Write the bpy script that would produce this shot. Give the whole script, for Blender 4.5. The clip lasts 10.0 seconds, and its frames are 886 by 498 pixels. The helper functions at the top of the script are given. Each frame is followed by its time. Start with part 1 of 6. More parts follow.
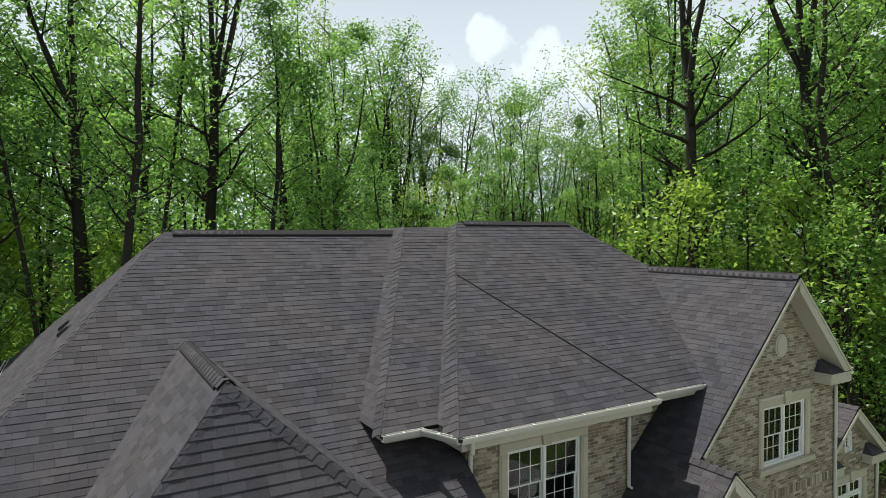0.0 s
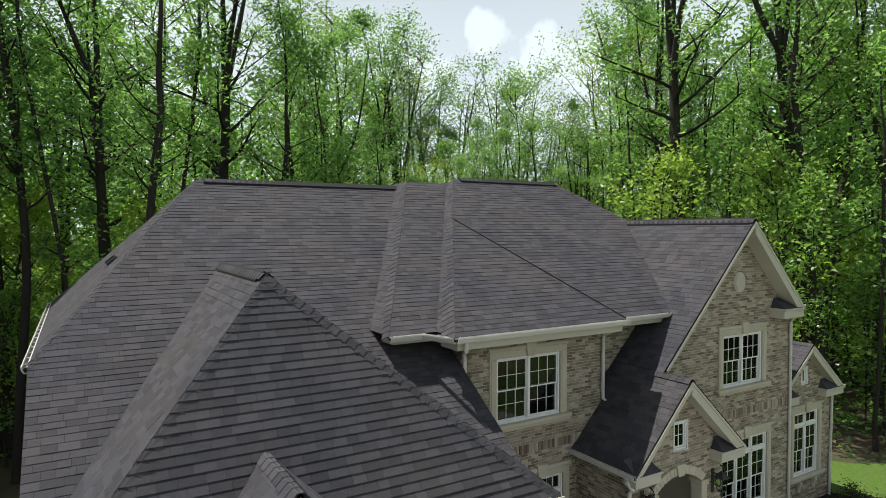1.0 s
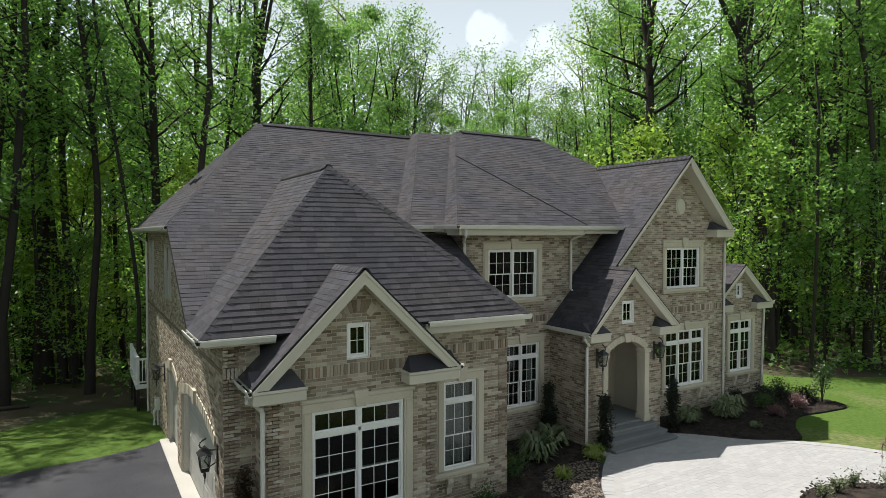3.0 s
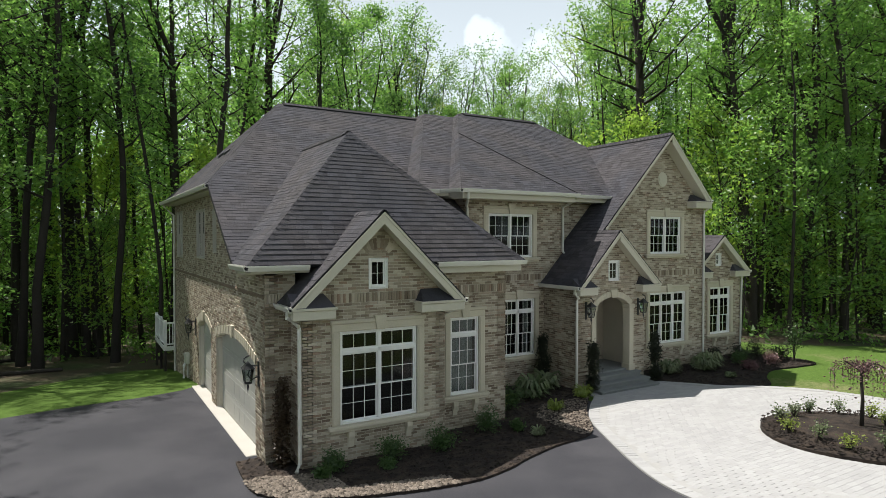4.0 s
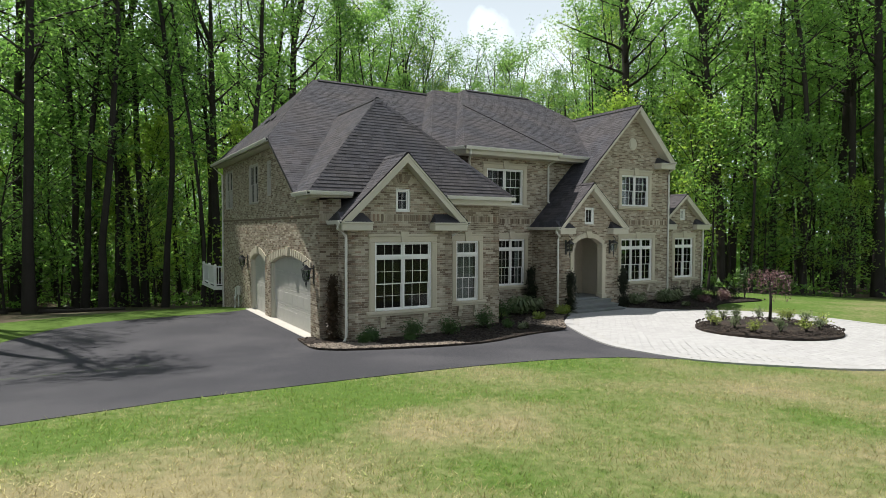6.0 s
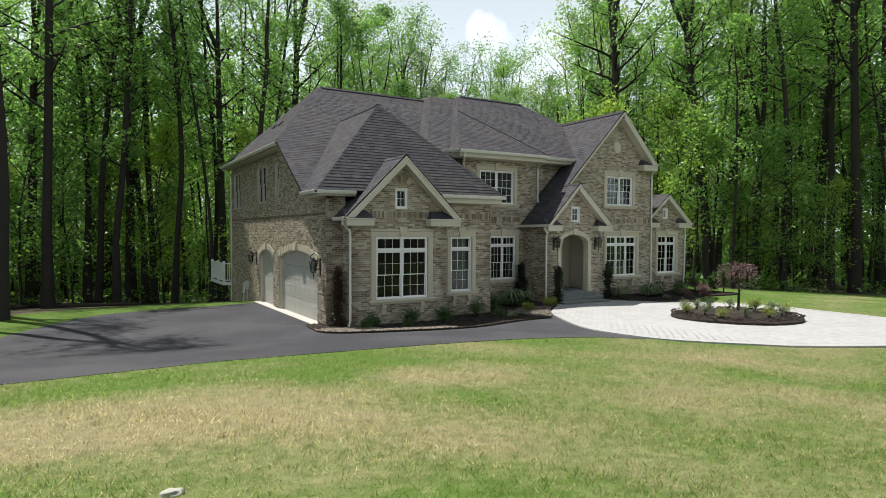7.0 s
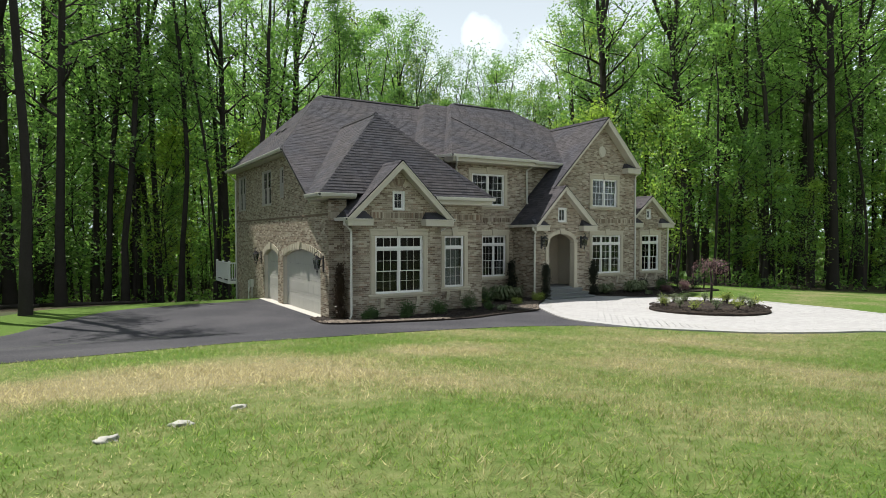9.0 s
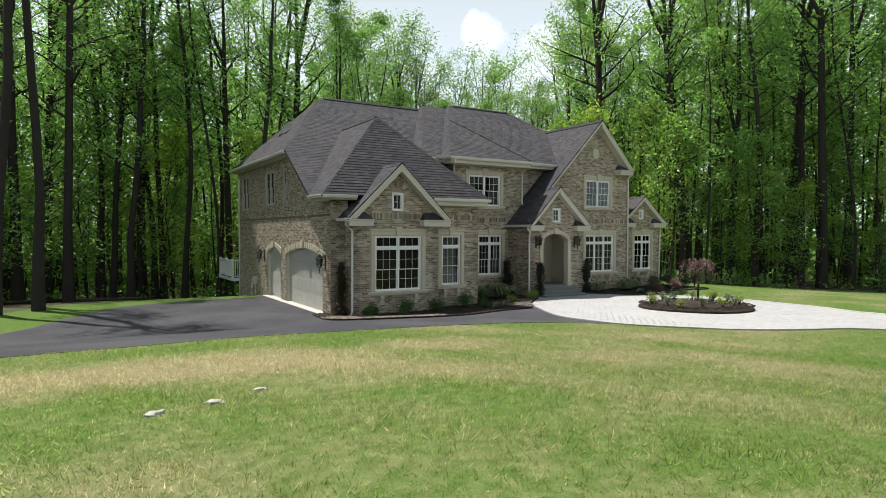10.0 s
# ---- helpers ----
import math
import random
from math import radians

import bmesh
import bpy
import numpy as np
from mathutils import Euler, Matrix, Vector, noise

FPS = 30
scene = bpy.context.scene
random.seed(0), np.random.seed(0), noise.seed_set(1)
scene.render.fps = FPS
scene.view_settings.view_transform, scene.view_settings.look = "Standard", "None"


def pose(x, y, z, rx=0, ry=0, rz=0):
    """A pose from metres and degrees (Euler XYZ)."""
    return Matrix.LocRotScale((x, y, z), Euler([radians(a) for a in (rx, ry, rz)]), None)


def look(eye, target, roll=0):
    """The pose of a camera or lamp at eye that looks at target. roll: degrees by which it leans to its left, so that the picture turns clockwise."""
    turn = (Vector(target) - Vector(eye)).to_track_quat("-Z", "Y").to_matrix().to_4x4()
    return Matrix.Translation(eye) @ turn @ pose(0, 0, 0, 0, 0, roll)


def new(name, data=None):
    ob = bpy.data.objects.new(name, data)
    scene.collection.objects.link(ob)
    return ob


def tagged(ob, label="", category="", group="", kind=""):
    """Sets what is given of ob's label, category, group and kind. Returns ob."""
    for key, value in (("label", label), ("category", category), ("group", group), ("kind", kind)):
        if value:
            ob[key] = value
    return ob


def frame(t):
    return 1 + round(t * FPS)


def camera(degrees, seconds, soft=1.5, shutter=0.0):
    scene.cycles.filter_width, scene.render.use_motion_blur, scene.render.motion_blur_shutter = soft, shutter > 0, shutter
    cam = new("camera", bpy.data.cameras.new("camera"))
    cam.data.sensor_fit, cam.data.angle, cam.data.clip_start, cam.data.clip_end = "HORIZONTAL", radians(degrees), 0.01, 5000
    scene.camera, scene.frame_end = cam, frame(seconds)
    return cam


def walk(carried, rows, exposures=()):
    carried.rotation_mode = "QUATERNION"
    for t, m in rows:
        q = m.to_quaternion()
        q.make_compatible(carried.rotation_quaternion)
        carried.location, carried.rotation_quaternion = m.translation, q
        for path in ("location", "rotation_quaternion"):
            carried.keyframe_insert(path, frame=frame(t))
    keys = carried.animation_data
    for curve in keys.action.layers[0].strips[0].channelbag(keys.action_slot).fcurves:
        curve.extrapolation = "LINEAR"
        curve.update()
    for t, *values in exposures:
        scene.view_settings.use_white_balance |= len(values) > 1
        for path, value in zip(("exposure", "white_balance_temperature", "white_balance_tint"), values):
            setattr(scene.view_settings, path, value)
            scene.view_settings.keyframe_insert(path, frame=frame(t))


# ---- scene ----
cam = camera(71.8, 10.0, soft=0.8)
PATH = [
    (0, (1.281, -6.643, 10.24), (2.301, -4.923, 10.197), -0.1),
    (0.5, (0.754, -7.667, 9.603), (1.763, -5.94, 9.55), -0.1),
    (1, (0.253, -8.376, 8.985), (1.277, -6.659, 8.924), -0.1),
    (1.5, (-0.381, -9.271, 8.361), (0.648, -7.558, 8.294), 0.1),
    (2, (-1.03, -10.323, 7.807), (-0.003, -8.608, 7.739), 0.1),
    (2.5, (-1.684, -11.445, 7.229), (-0.664, -9.726, 7.168), 0.1),
    (4, (-3.633, -14.193, 5.235), (-2.607, -12.477, 5.198), 0.0),
    (4.5, (-4.283, -15.154, 4.76), (-3.261, -13.435, 4.709), 0.1),
    (5, (-4.934, -16.209, 4.263), (-3.919, -14.486, 4.202), 0.2),
    (5.5, (-5.647, -17.289, 3.788), (-4.632, -15.567, 3.723), 0.2),
    (7, (-7.152, -19.966, 3.208), (-6.129, -18.248, 3.156), 0.1),
    (7.5, (-7.347, -20.455, 3.156), (-6.327, -18.736, 3.107), 0.0),
    (8, (-7.563, -20.834, 3.097), (-6.539, -19.117, 3.053), -0.1),
    (8.5, (-7.746, -21.145, 3.079), (-6.718, -19.43, 3.037), -0.1),
    (9, (-7.947, -21.479, 3.088), (-6.914, -19.767, 3.044), -0.1),
    (9.5, (-8.16, -21.862, 3.136), (-7.125, -20.152, 3.087), -0.0),
    (10, (-8.38, -22.33, 3.207), (-7.344, -20.619, 3.153), 0.1),
]
walk(cam, [(t, look(eye, target, roll)) for t, eye, target, roll in PATH],
     exposures=[(0.0, 0.38), (2.5, 0.40), (4.5, 0.50), (7.0, 0.52), (10.0, 0.52)])

# ---- light: a high sun behind the house, clear sky with a few clouds ----
SUN = Vector((-0.195, 0.41, 1.0)).normalized()
world = bpy.data.worlds.new("world")
scene.world = world
world.use_nodes = True
wn, wl = world.node_tree.nodes, world.node_tree.links
wn.clear()
sky = wn.new("ShaderNodeTexSky")
sky.sky_type = "NISHITA"
sky.sun_disc = False
sky.sun_elevation = math.asin(SUN.z)
sky.sun_rotation = math.atan2(SUN.x, SUN.y)
sky.air_density, sky.dust_density, sky.ozone_density = 1.0, 2.0, 1.2
wtc = wn.new("ShaderNodeTexCoord")


def wmath(op, a, b):
    """A value node of the sky: op of two sockets or numbers."""
    n = wn.new("ShaderNodeMath")
    n.operation = op
    for k, v in enumerate((a, b)):
        if isinstance(v, (int, float)):
            n.inputs[k].default_value = v
        else:
            wl.new(v, n.inputs[k])
    return n.outputs[0]


def wramp(value, lo, hi, to_lo, to_hi):
    n = wn.new("ShaderNodeMapRange")
    n.interpolation_type = "SMOOTHSTEP"
    for k, v in (("From Min", lo), ("From Max", hi), ("To Min", to_lo), ("To Max", to_hi)):
        n.inputs[k].default_value = v
    wl.new(value, n.inputs["Value"])
    return n.outputs["Result"]


# haze, paler towards the horizon, and low cumulus clouds
wsep = wn.new("ShaderNodeSeparateXYZ")
wl.new(wtc.outputs["Generated"], wsep.inputs[0])
haze = wramp(wsep.outputs["Z"], 0.10, 0.75, 0.90, 0.30)
wno = wn.new("ShaderNodeTexNoise")
wno.inputs["Scale"].default_value = 9.0
wno.inputs["Detail"].default_value = 6.0
wno.inputs["Roughness"].default_value = 0.5
wl.new(wtc.outputs["Generated"], wno.inputs["Vector"])
cloud = wmath("MULTIPLY", wmath("SUBTRACT", wno.outputs["Fac"], 0.5), 1.1)
for bank in ((0.566, 0.773, 0.285), (0.66, 0.70, 0.245), (0.44, 0.86, 0.20), (0.8, 0.5, 0.33), (0.1, 0.93, 0.33), (-0.4, -0.8, 0.4), (0.5, -0.8, 0.35), (-0.8, 0.2, 0.45)):
    wdist = wn.new("ShaderNodeVectorMath")
    wdist.operation = "DISTANCE"
    wdist.inputs[1].default_value = Vector(bank).normalized()
    wl.new(wtc.outputs["Generated"], wdist.inputs[0])
    cloud = wmath("ADD", cloud, wramp(wdist.outputs["Value"], 0.02, 0.13, 0.42, 0.0))
wmx = wn.new("ShaderNodeMixRGB")
wmx.inputs["Color2"].default_value = (19.0, 21.2, 22.6, 1)
wbg = wn.new("ShaderNodeBackground")
wbg.inputs["Strength"].default_value = 0.037
wout = wn.new("ShaderNodeOutputWorld")
wl.new(wmath("MAXIMUM", haze, wramp(cloud, 0.16, 0.42, 0.0, 1.0)), wmx.inputs["Fac"])
wl.new(sky.outputs["Color"], wmx.inputs["Color1"])
wl.new(wmx.outputs["Color"], wbg.inputs["Color"])
wl.new(wbg.outputs["Background"], wout.inputs["Surface"])
sun = new("sun", bpy.data.lights.new("sun", "SUN"))
sun.data.energy = 5.0
sun.data.angle = radians(0.53)
sun.data.color = (1.0, 0.96, 0.88)
sun.matrix_world = look((0, 0, 60), Vector((0, 0, 60)) - SUN)

# ---- materials ----


def material(name, color, rough=0.8, spread=0.0, island=0.0, scales=(3.0, 40.0), bump=0.0, bump_scale=60.0, second=None, metallic=0.0, spec=0.3):
    """A painted or mineral surface: colour varied by two noises and by piece, with fine relief."""
    m = bpy.data.materials.new(name)
    m.use_nodes = True
    nt = m.node_tree
    N, L = nt.nodes, nt.links
    b = N["Principled BSDF"]
    b.inputs["Roughness"].default_value = rough
    b.inputs["Metallic"].default_value = metallic
    b.inputs["Specular IOR Level"].default_value = spec
    tc = N.new("ShaderNodeTexCoord")
    ge = N.new("ShaderNodeNewGeometry")
    rgb = N.new("ShaderNodeRGB")
    rgb.outputs[0].default_value = (*color, 1)
    cur = rgb.outputs[0]

    def mul(fac_out, lo, hi, cur):
        mr = N.new("ShaderNodeMapRange")
        mr.inputs["To Min"].default_value, mr.inputs["To Max"].default_value = lo, hi
        L.new(fac_out, mr.inputs["Value"])
        hs = N.new("ShaderNodeHueSaturation")
        L.new(mr.outputs["Result"], hs.inputs["Value"])
        L.new(cur, hs.inputs["Color"])
        return hs.outputs["Color"]

    noises = []
    for sc in scales:
        no = N.new("ShaderNodeTexNoise")
        no.inputs["Scale"].default_value = sc
        no.inputs["Detail"].default_value = 5.0
        L.new(ge.outputs["Position"], no.inputs["Vector"])
        noises.append(no.outputs["Fac"])
    if second is not None:
        mx = N.new("ShaderNodeMixRGB")
        mx.inputs["Color2"].default_value = (*second, 1)
        mr = N.new("ShaderNodeMapRange")
        mr.inputs["From Min"].default_value, mr.inputs["From Max"].default_value = 0.42, 0.60
        L.new(noises[0], mr.inputs["Value"])
        L.new(mr.outputs["Result"], mx.inputs["Fac"])
        L.new(cur, mx.inputs["Color1"])
        cur = mx.outputs["Color"]
    if spread:
        for f in noises:
            cur = mul(f, 1 - 2 * spread, 1 + 2 * spread, cur)
    if island:
        oi = N.new("ShaderNodeObjectInfo")
        ad = N.new("ShaderNodeMath")
        L.new(oi.outputs["Random"], ad.inputs[0])
        L.new(ge.outputs["Random Per Island"], ad.inputs[1])
        fr = N.new("ShaderNodeMath")
        fr.operation = "FRACT"
        L.new(ad.outputs[0], fr.inputs[0])
        cur = mul(fr.outputs[0], 1 - island, 1 + island, cur)
    L.new(cur, b.inputs["Base Color"])
    if bump:
        no = N.new("ShaderNodeTexNoise")
        no.inputs["Scale"].default_value = bump_scale
        no.inputs["Detail"].default_value = 4.0
        L.new(ge.outputs["Position"], no.inputs["Vector"])
        bp = N.new("ShaderNodeBump")
        bp.inputs["Strength"].default_value = bump
        bp.inputs["Distance"].default_value = 0.02
        L.new(no.outputs["Fac"], bp.inputs["Height"])
        L.new(bp.outputs["Normal"], b.inputs["Normal"])
    return m


def brick_material(name, ramp):
    """Fired clay bricks: each piece takes its own tone from the ramp."""
    m = material(name, (0.4, 0.35, 0.3), 0.85, 0.10, 0.0, (1.2, 55.0), 0.35, 90.0)
    N, L = m.node_tree.nodes, m.node_tree.links
    ge = next(n for n in N if n.type == "NEW_GEOMETRY")
    oi = N.new("ShaderNodeObjectInfo")
    ad = N.new("ShaderNodeMath")
    L.new(oi.outputs["Random"], ad.inputs[0])
    L.new(ge.outputs["Random Per Island"], ad.inputs[1])
    fr = N.new("ShaderNodeMath")
    fr.operation = "FRACT"
    L.new(ad.outputs[0], fr.inputs[0])
    cr = N.new("ShaderNodeValToRGB")
    cr.color_ramp.interpolation = "LINEAR"
    els = cr.color_ramp.elements
    while len(els) < len(ramp):
        els.new(0.5)
    for e, (p, c) in zip(els, ramp):
        e.position, e.color = p, (*c, 1)
    L.new(fr.outputs[0], cr.inputs["Fac"])
    rgb = next(n for n in N if n.type == "RGB")
    for lk in list(rgb.outputs[0].links):
        L.new(cr.outputs["Color"], lk.to_socket)
    return m


def leaf_material(name, lo, hi, trans=0.55):
    """Thin leaves: diffuse front and light shining through, toned by piece and by plant."""
    m = bpy.data.materials.new(name)
    m.use_nodes = True
    N, L = m.node_tree.nodes, m.node_tree.links
    N.remove(N["Principled BSDF"])
    out = next(n for n in N if n.type == "OUTPUT_MATERIAL")
    ge, oi = N.new("ShaderNodeNewGeometry"), N.new("ShaderNodeObjectInfo")
    ad = N.new("ShaderNodeMath")
    ad.operation = "MULTIPLY_ADD"
    ad.inputs[1].default_value = 0.68
    sc = N.new("ShaderNodeMath")
    sc.operation = "MULTIPLY"
    sc.inputs[1].default_value = 0.32
    L.new(oi.outputs["Random"], sc.inputs[0])
    L.new(ge.outputs["Random Per Island"], ad.inputs[0])
    L.new(sc.outputs[0], ad.inputs[2])
    cr = N.new("ShaderNodeValToRGB")
    cr.color_ramp.elements[0].color = (*lo, 1)
    cr.color_ramp.elements[1].color = (*hi, 1)
    L.new(ad.outputs[0], cr.inputs["Fac"])
    d, t = N.new("ShaderNodeBsdfDiffuse"), N.new("ShaderNodeBsdfTranslucent")
    mx = N.new("ShaderNodeMixShader")
    mx.inputs[0].default_value = trans
    gl = N.new("ShaderNodeBsdfGlossy")
    gl.inputs["Roughness"].default_value = 0.45
    mg = N.new("ShaderNodeMixShader")
    mg.inputs[0].default_value = 0.04
    for s in (d, t):
        L.new(cr.outputs["Color"], s.inputs["Color"])
    L.new(d.outputs[0], mx.inputs[1])
    L.new(t.outputs[0], mx.inputs[2])
    L.new(mx.outputs[0], mg.inputs[1])
    L.new(gl.outputs[0], mg.inputs[2])
    L.new(mg.outputs[0], out.inputs["Surface"])
    return m


def glass_material(name):
    m = bpy.data.materials.new(name)
    m.use_nodes = True
    N, L = m.node_tree.nodes, m.node_tree.links
    N.remove(N["Principled BSDF"])
    out = next(n for n in N if n.type == "OUTPUT_MATERIAL")
    tr, gl, fr, mx = N.new("ShaderNodeBsdfTransparent"), N.new("ShaderNodeBsdfGlossy"), N.new("ShaderNodeFresnel"), N.new("ShaderNodeMixShader")
    tr.inputs["Color"].default_value = (0.62, 0.66, 0.65, 1)
    gl.inputs["Roughness"].default_value = 0.02
    fr.inputs["IOR"].default_value = 1.36
    L.new(fr.outputs[0], mx.inputs[0])
    L.new(tr.outputs[0], mx.inputs[1])
    L.new(gl.outputs[0], mx.inputs[2])
    L.new(mx.outputs[0], out.inputs["Surface"])
    return m


DRY_PATCHES = ((-2.0, -11.6, 2.8, 1.9, 0.22), (-7.0, -12.8, 5.0, 2.5, 0.24), (-5.2, -15.0, 3.0, 2.6, 0.15), (3.5, -13.0, 5.0, 3.5, 0.06), (8.0, 12.0, 60.0, 19.0, -0.30))


def turf_material(name, green, straw, bump, thin=False):
    """Turf: green with dry straw patches of several sizes; blades and soil share the patches."""
    m = material(name, green, 0.95, 0.19, 0.30, (7.0, 60.0), bump, 70.0, spec=0.1)
    N, L = m.node_tree.nodes, m.node_tree.links
    ge = next(n for n in N if n.type == "NEW_GEOMETRY")
    big, fine = N.new("ShaderNodeTexNoise"), N.new("ShaderNodeTexNoise")
    big.inputs["Scale"].default_value, big.inputs["Detail"].default_value, big.inputs["Roughness"].default_value = 0.23, 9.0, 0.62
    fine.inputs["Scale"].default_value, fine.inputs["Detail"].default_value = 7.0, 6.0
    def calc(op, a, b, c=0.0):
        n = N.new("ShaderNodeMath")
        n.operation = op
        for k, v in enumerate((a, b, c)):
            if isinstance(v, (int, float)):
                n.inputs[k].default_value = v
            else:
                L.new(v, n.inputs[k])
        return n.outputs[0]

    for n in (big, fine):
        L.new(ge.outputs["Position"], n.inputs["Vector"])
    dry = calc("MULTIPLY_ADD", fine.outputs["Fac"], 0.30, big.outputs["Fac"])
    if thin:
        dry = calc("MULTIPLY_ADD", calc("SUBTRACT", ge.outputs["Random Per Island"], 0.35), 0.30, dry)
    # worn areas of the front lawn, and greener turf round the house
    for cx, cy, rx, ry, amount in DRY_PATCHES:
        mp, le, mr = N.new("ShaderNodeMapping"), N.new("ShaderNodeVectorMath"), N.new("ShaderNodeMapRange")
        mp.vector_type = "TEXTURE"
        mp.inputs["Location"].default_value, mp.inputs["Scale"].default_value = (cx, cy, 0), (rx, ry, 1000.0)
        le.operation = "LENGTH"
        mr.interpolation_type = "SMOOTHSTEP"
        mr.inputs["From Min"].default_value, mr.inputs["From Max"].default_value = 0.15, 1.0
        mr.inputs["To Min"].default_value, mr.inputs["To Max"].default_value = amount, 0.0
        L.new(ge.outputs["Position"], mp.inputs["Vector"])
        L.new(mp.outputs["Vector"], le.inputs[0])
        L.new(le.outputs["Value"], mr.inputs["Value"])
        dry = calc("ADD", dry, mr.outputs["Result"])
    mr = N.new("ShaderNodeMapRange")
    mr.inputs["From Min"].default_value, mr.inputs["From Max"].default_value = 0.58, 0.86
    mx = N.new("ShaderNodeMixRGB")
    mx.inputs["Color2"].default_value = (*straw, 1)
    L.new(dry, mr.inputs["Value"])
    L.new(mr.outputs["Result"], mx.inputs["Fac"])
    rgb = next(n for n in N if n.type == "RGB")
    old = [lk.to_socket for lk in rgb.outputs[0].links]
    L.new(rgb.outputs[0], mx.inputs["Color1"])
    for s in old:
        L.new(mx.outputs["Color"], s)
    if thin:
        b = N["Principled BSDF"]
        t, ms = N.new("ShaderNodeBsdfTranslucent"), N.new("ShaderNodeMixShader")
        out = next(n for n in N if n.type == "OUTPUT_MATERIAL")
        ms.inputs[0].default_value = 0.78
        L.new(b.inputs["Base Color"].links[0].from_socket, t.inputs["Color"])
        L.new(b.outputs[0], ms.inputs[1])
        L.new(t.outputs[0], ms.inputs[2])
        L.new(ms.outputs[0], out.inputs["Surface"])
    return m


BRICK = brick_material("brick_clay", [(0.0, (0.145, 0.105, 0.076)), (0.25, (0.245, 0.200, 0.152)), (0.6, (0.325, 0.277, 0.213)), (0.85, (0.47, 0.415, 0.335)), (1.0, (0.25, 0.170, 0.122))])
MORTAR = material("mortar", (0.46, 0.425, 0.35), 0.95, 0.06, 0.0, (1.5, 30.0), 0.3, 120.0)
SHINGLE = material("asphalt_shingle", (0.055, 0.0545, 0.0655), 0.92, 0.09, 0.24, (0.55, 30.0), 0.5, 220.0, second=(0.061, 0.0565, 0.062), spec=0.25)
SHINGLE_BASE = material("roofing_felt", (0.02, 0.02, 0.022), 0.95, 0.05)
TRIM = material("painted_trim", (0.52, 0.49, 0.41), 0.55, 0.03, 0.0, (0.8, 20.0), 0.05, 40.0)
STONE_TRIM = material("cast_stone", (0.50, 0.455, 0.36), 0.85, 0.06, 0.05, (1.5, 35.0), 0.2, 80.0)
WHITE = material("white_vinyl", (0.78, 0.78, 0.76), 0.45, 0.02, 0.0, (1.0, 15.0))
TAUPE = material("taupe_vinyl", (0.42, 0.40, 0.36), 0.5, 0.03, 0.0, (1.0, 15.0))
GUTTER = material("white_aluminium", (0.60, 0.59, 0.54), 0.4, 0.04, 0.0, (2.0, 25.0), spec=0.5)
GLASS = glass_material("window_glass")
DARK_METAL = material("black_iron", (0.02, 0.02, 0.022), 0.5, 0.1, 0.0, (8.0, 60.0), 0.2, 90.0, spec=0.5)
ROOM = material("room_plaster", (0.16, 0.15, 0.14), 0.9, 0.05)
CURTAIN = material("curtain_cloth", (0.62, 0.62, 0.60), 0.9, 0.06, 0.0, (2.0, 25.0))
GARAGE = material("garage_door_paint", (0.42, 0.41, 0.38), 0.6, 0.04, 0.03, (0.7, 15.0), 0.05, 30.0)
DOOR = material("front_door_stain", (0.16, 0.13, 0.11), 0.55, 0.10, 0.05, (2.0, 40.0), 0.15, 60.0)
ASPHALT = material("asphalt", (0.039, 0.039, 0.047), 0.9, 0.10, 0.0, (0.35, 60.0), 0.6, 140.0, second=(0.055, 0.054, 0.062))
PAVER = material("pale_paver", (0.350, 0.346, 0.350), 0.9, 0.04, 0.06, (0.6, 40.0), 0.3, 100.0)
PAVER_JOINT = material("paver_joint", (0.33, 0.325, 0.32), 0.95, 0.06)
CONCRETE = material("concrete", (0.42, 0.40, 0.37), 0.9, 0.06, 0.0, (1.2, 30.0), 0.2, 70.0)
BLUESTONE = material("bluestone_step", (0.20, 0.21, 0.21), 0.85, 0.08, 0.1, (1.5, 30.0), 0.2, 60.0)
MULCH = material("bark_mulch", (0.021, 0.016, 0.014), 0.95, 0.15, 0.4, (4.0, 50.0), 0.9, 60.0, second=(0.038, 0.028, 0.022))
RIVER = material("river_stone", (0.17, 0.14, 0.115), 0.8, 0.1, 0.5, (3.0, 40.0), 0.1, 60.0)
LAWN = turf_material("lawn_turf", (0.070, 0.118, 0.025), (0.185, 0.165, 0.092), 0.9)
LITTER = material("leaf_litter", (0.085, 0.062, 0.043), 0.95, 0.19, 0.0, (0.25, 9.0), 0.9, 30.0, second=(0.036, 0.048, 0.018))
BARK = material("grey_bark", (0.036, 0.031, 0.026), 0.95, 0.14, 0.15, (1.5, 18.0), 0.8, 22.0)
ROCK = material("pale_rock", (0.36, 0.355, 0.325), 0.9, 0.1, 0.0, (3.0, 40.0), 0.4, 40.0)
LEAF = leaf_material("spring_leaf", (0.050, 0.150, 0.032), (0.33, 0.575, 0.112), 0.72)
PALE_LEAF = leaf_material("pale_spring_leaf", (0.13, 0.26, 0.032), (0.44, 0.62, 0.09), 0.66)
RUSSET_LEAF = leaf_material("russet_leaf", (0.030, 0.020, 0.012), (0.085, 0.055, 0.030), 0.3)
SHRUB_LEAF = leaf_material("shrub_leaf", (0.035, 0.080, 0.024), (0.095, 0.165, 0.045), 0.4)
HOSTA_LEAF = leaf_material("variegated_leaf", (0.06, 0.11, 0.03), (0.30, 0.33, 0.20), 0.35)
LIME_LEAF = leaf_material("lime_leaf", (0.18, 0.25, 0.04), (0.38, 0.45, 0.10), 0.5)
RED_LEAF = leaf_material("plum_leaf", (0.11, 0.050, 0.055), (0.26, 0.16, 0.16), 0.4)
CONIFER_LEAF = leaf_material("dark_conifer_leaf", (0.010, 0.016, 0.009), (0.026, 0.032, 0.016), 0.15)
